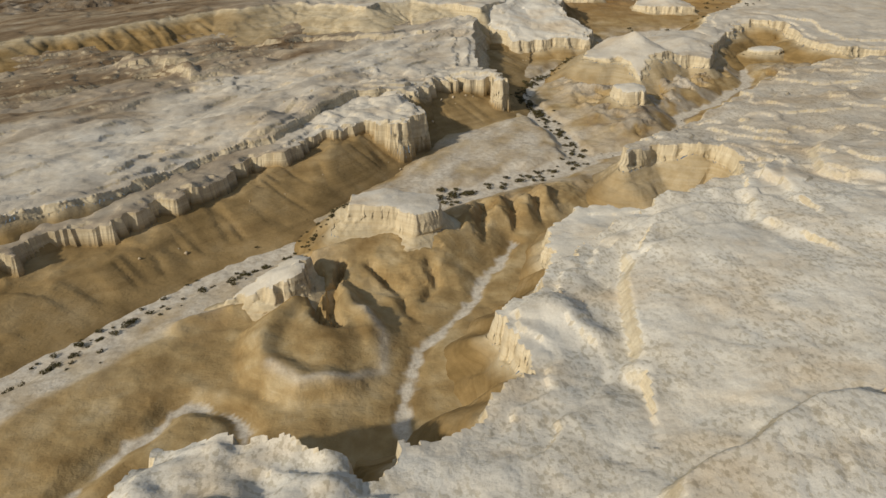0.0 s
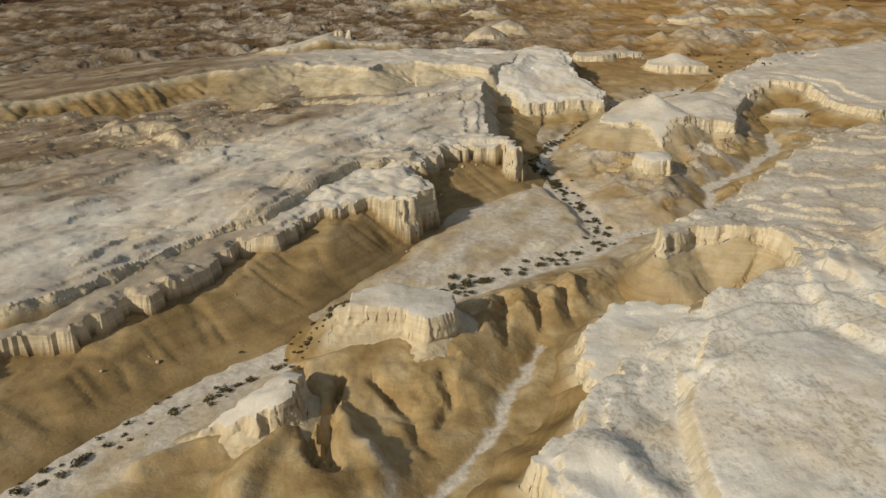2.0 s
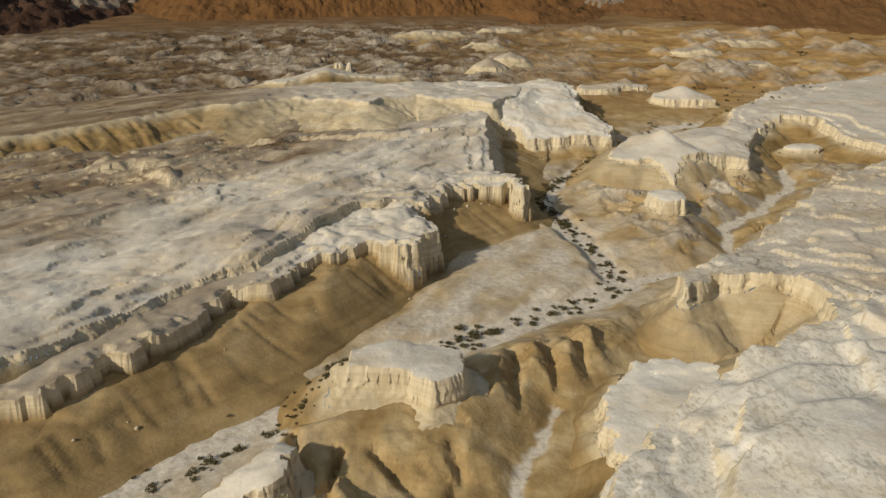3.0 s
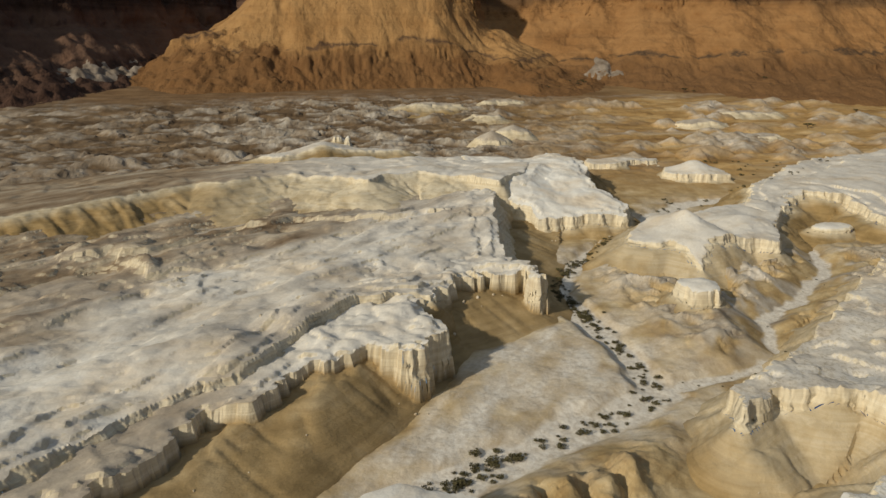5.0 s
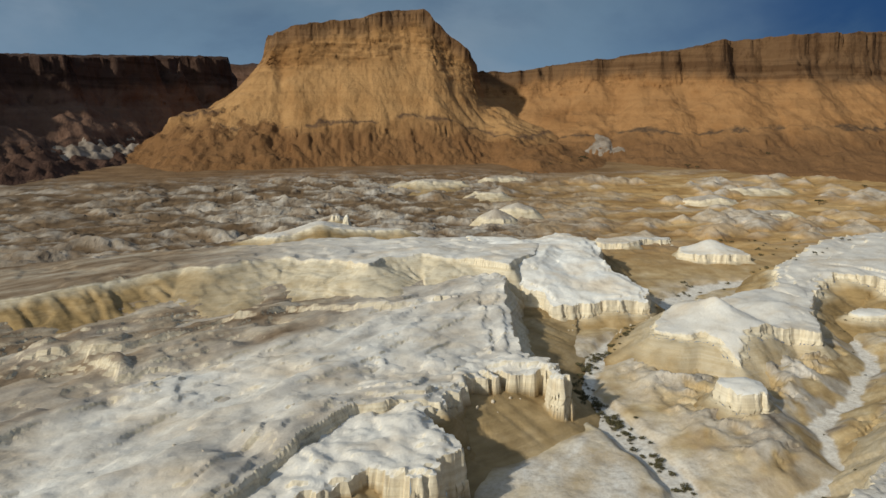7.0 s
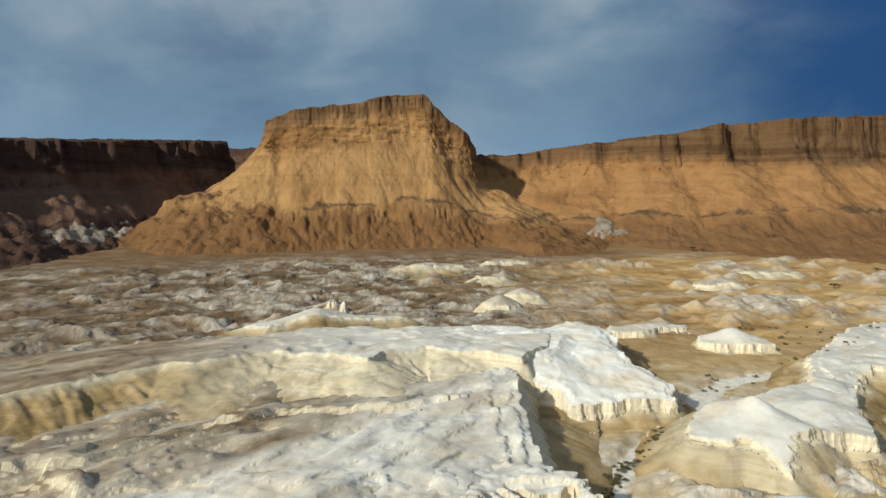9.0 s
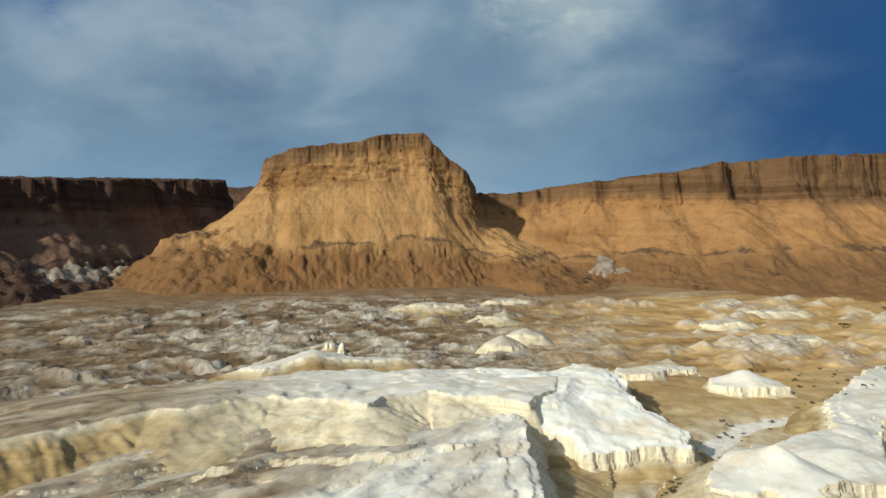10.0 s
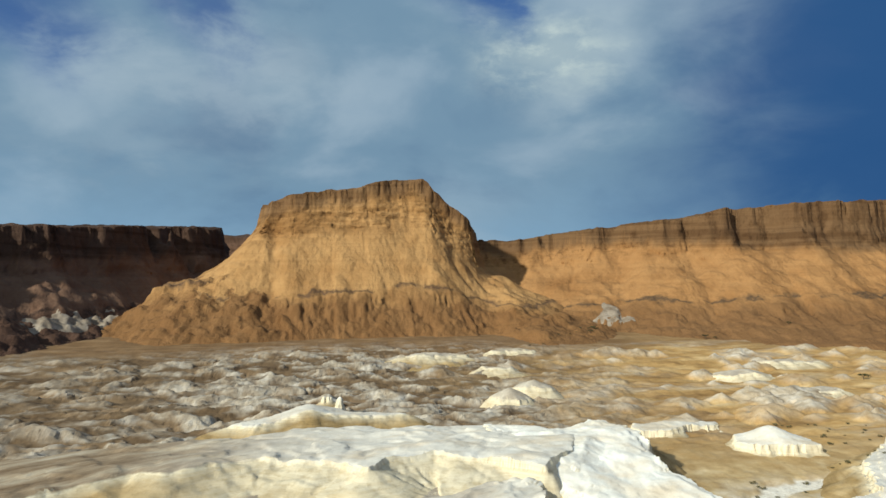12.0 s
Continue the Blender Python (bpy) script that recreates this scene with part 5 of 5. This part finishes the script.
def make_tree(seed):
    """An acacia: leaning trunk, spreading limbs, flat open crown."""
    rnd = random.Random(seed)
    tree = new("acacia_tree")
    trunk, crown = bmesh.new(), bmesh.new()
    fork = Vector((0.25, 0.1, 1.5))
    twig(trunk, (0, 0, -0.4), fork, 0.22, 0.15, 7)
    for k in range(7):
        ang = k * 0.9 + 0.4 * rnd.random()
        tip = fork + Vector((math.cos(ang) * (1.2 + rnd.random()), math.sin(ang) * (1.2 + rnd.random()), 1.0 + 0.7 * rnd.random()))
        twig(trunk, fork, tip, 0.10, 0.035)
        leaf_cloud(crown, rnd, 60, tip, (1.0, 1.0, 0.42), 0.20)
    part("trunk", trunk, M_BARK, tree)
    part("crown", crown, M_ACACIA, tree)
    return tagged(tree, "small dark acacia tree on the rust plain", "tree", "acacias on the plain")


def make_boulder(seed):
    rnd = random.Random(seed)
    bm = bmesh.new()
    bmesh.ops.create_icosphere(bm, subdivisions=2, radius=0.5)
    cut = [(Vector((rnd.gauss(0, 1), rnd.gauss(0, 1), rnd.gauss(0, 0.7))).normalized(), 0.30 + 0.12 * rnd.random()) for _ in range(9)]
    for v in bm.verts:
        for n, d in cut:
            over = v.co.dot(n) - d
            if over > 0:
                v.co -= n * over
        v.co *= 1 + 0.06 * rnd.random()
    ob = part("boulder", bm, M_STONE)
    return tagged(ob, "fallen block of pale marl", "rock", "fallen marl blocks")


def along(line, y0, y1, rnd, spread):
    """A random place beside a line, between two heights of the plan."""
    while True:
        k = rnd.randrange(len(line) - 1)
        (ax, ay), (bx, by) = line[k], line[k + 1]
        t = rnd.random()
        x, y = ax + (bx - ax) * t, ay + (by - ay) * t
        if y0 <= y <= y1:
            n = math.hypot(bx - ax, by - ay)
            o = rnd.gauss(0, spread)
            return x - (by - ay) / n * o, y + (bx - ax) / n * o


def scatter_plants():
    rnd = random.Random(5)
    kinds = [make_shrub(k) for k in (1, 2, 3, 4)]
    low_bank = [(x + 3.2, y - 3.6) for x, y in WASH_LEFT]
    spots = []
    for line, y0, y1, spread, count, size in ((low_bank, 70, 133, 0.9, 60, (0.6, 1.7)), (low_bank, 80, 133, 2.6, 70, (0.4, 1.3)), (WASH_LEFT, 138, 168, 1.5, 90, (0.7, 2.1)), (WASH_FAR, 168, 215, 1.6, 64, (0.6, 1.7)),
                                              (WASH_FAR, 205, 262, 1.2, 90, (0.9, 2.3)), (WASH_FAR, 276, 325, 4.0, 30, (0.8, 2.0)), (WASH_RIGHT, 170, 262, 1.6, 16, (0.4, 1.0))):
        for _ in range(count):
            spots.append((*along(line, y0, y1, rnd, spread), size[0] + (size[1] - size[0]) * rnd.random() ** 1.7))
    for _ in range(26):
        spots.append((rnd.uniform(175, 240), rnd.uniform(340, 372), rnd.uniform(0.8, 2.2)))
    spots.sort(key=lambda p: p[1])
    near, rest = spots[:290], spots[290:]
    for k, (x, y, size) in enumerate(near):
        kind = kinds[k % len(kinds)]
        place, turn = Matrix.Translation((x, y, surface(x, y) - 0.03)), Matrix.Rotation(rnd.random() * 6.28, 4, "Z")
        if k < len(kinds):
            kind.matrix_basis = place @ turn @ Matrix.Diagonal((size * 1.2, size, size * 0.8, 1))
        else:
            copy_thing(kind, place @ turn @ Matrix.Diagonal((*[v / c for v, c in zip((size * 1.2, size, size * 0.8), kind.scale)], 1)))
    leaves = next(c for c in kinds[0].children if c.name.startswith("foliage")).data
    co = np.zeros(len(leaves.vertices) * 3)
    leaves.vertices.foreach_get("co", co)
    co, faces, verts = co.reshape(-1, 3), [tuple(p.vertices) for p in leaves.polygons], []
    for x, y, size in rest:
        a = rnd.random() * 6.28
        turned = np.stack([co[:, 0] * math.cos(a) - co[:, 1] * math.sin(a), co[:, 0] * math.sin(a) + co[:, 1] * math.cos(a), co[:, 2] * 0.8], -1)
        verts.append(turned * size + (x, y, surface(x, y) - 0.03))
    me = bpy.data.meshes.new("scrub")
    me.from_pydata(np.concatenate(verts).tolist(), [], [tuple(v + i * len(co) for v in f) for i in range(len(rest)) for f in faces])
    me.materials.append(M_LEAF)
    tagged(new("scrub", me), "dark scrub along the far washes and on the plain", "scrub", kind="stuff")
    trees = [make_tree(k) for k in (11, 12)]
    where = [(211, 636, 1.15), (293, 612, 1.1), (207, 631, 0.8), (215, 641, 0.9), (299, 609, 0.7), (300, 461, 1.0), (308, 467, 0.6), (360, 607, 0.8), (200, 633, 0.5), (193, 624, 0.45),
             (186, 619, 0.4), (175, 613, 0.5), (166, 605, 0.4), (158, 597, 0.45), (145, 588, 0.45), (380, 520, 0.7), (190, 640, 0.4), (211, 645, 0.5)]
    for k, (x, y, s) in enumerate(where):
        m = Matrix.Translation((x, y, surface(x, y) - 0.05)) @ Matrix.Rotation(k * 1.7, 4, "Z")
        if k < 2:
            trees[k].matrix_basis = m
        else:
            copy_thing(trees[k % 2], m @ Matrix.Diagonal((s, s, s, 1)))


def scatter_rocks():
    rnd = random.Random(9)
    kinds = [make_boulder(k) for k in (1, 2, 3)]
    lines = [[(-49, 112), (-37, 121), (-22, 137), (-4, 155), (12, 168), (25, 178)], [(-24, 182), (-14, 190), (-6, 204), (10, 205)], [(-45, 240), (-28, 252), (-12, 262), (18, 258), (30, 262)],
             [(22, 180), (30, 206), (48, 214)], [(70, 264), (98, 262)], [(30, 86), (40, 108), (60, 116)], [(60, 136), (78, 130), (84, 138)]]
    for k in range(48):
        line = lines[rnd.randrange(len(lines))]
        x, y = along(line, 0, 999, rnd, 2.2)
        s = 0.3 + 0.8 * rnd.random() ** 2
        m = Matrix.Translation((x, y, surface(x, y) + 0.12 * s)) @ Euler((rnd.random(), rnd.random(), rnd.random() * 6.28)).to_matrix().to_4x4()
        if k < len(kinds):
            kinds[k].matrix_basis = m
        else:
            copy_thing(kinds[k % len(kinds)], m @ Matrix.Diagonal((s * (0.8 + 0.6 * rnd.random()), s, s * (0.6 + 0.4 * rnd.random()), 1)))


scatter_plants()
scatter_rocks()
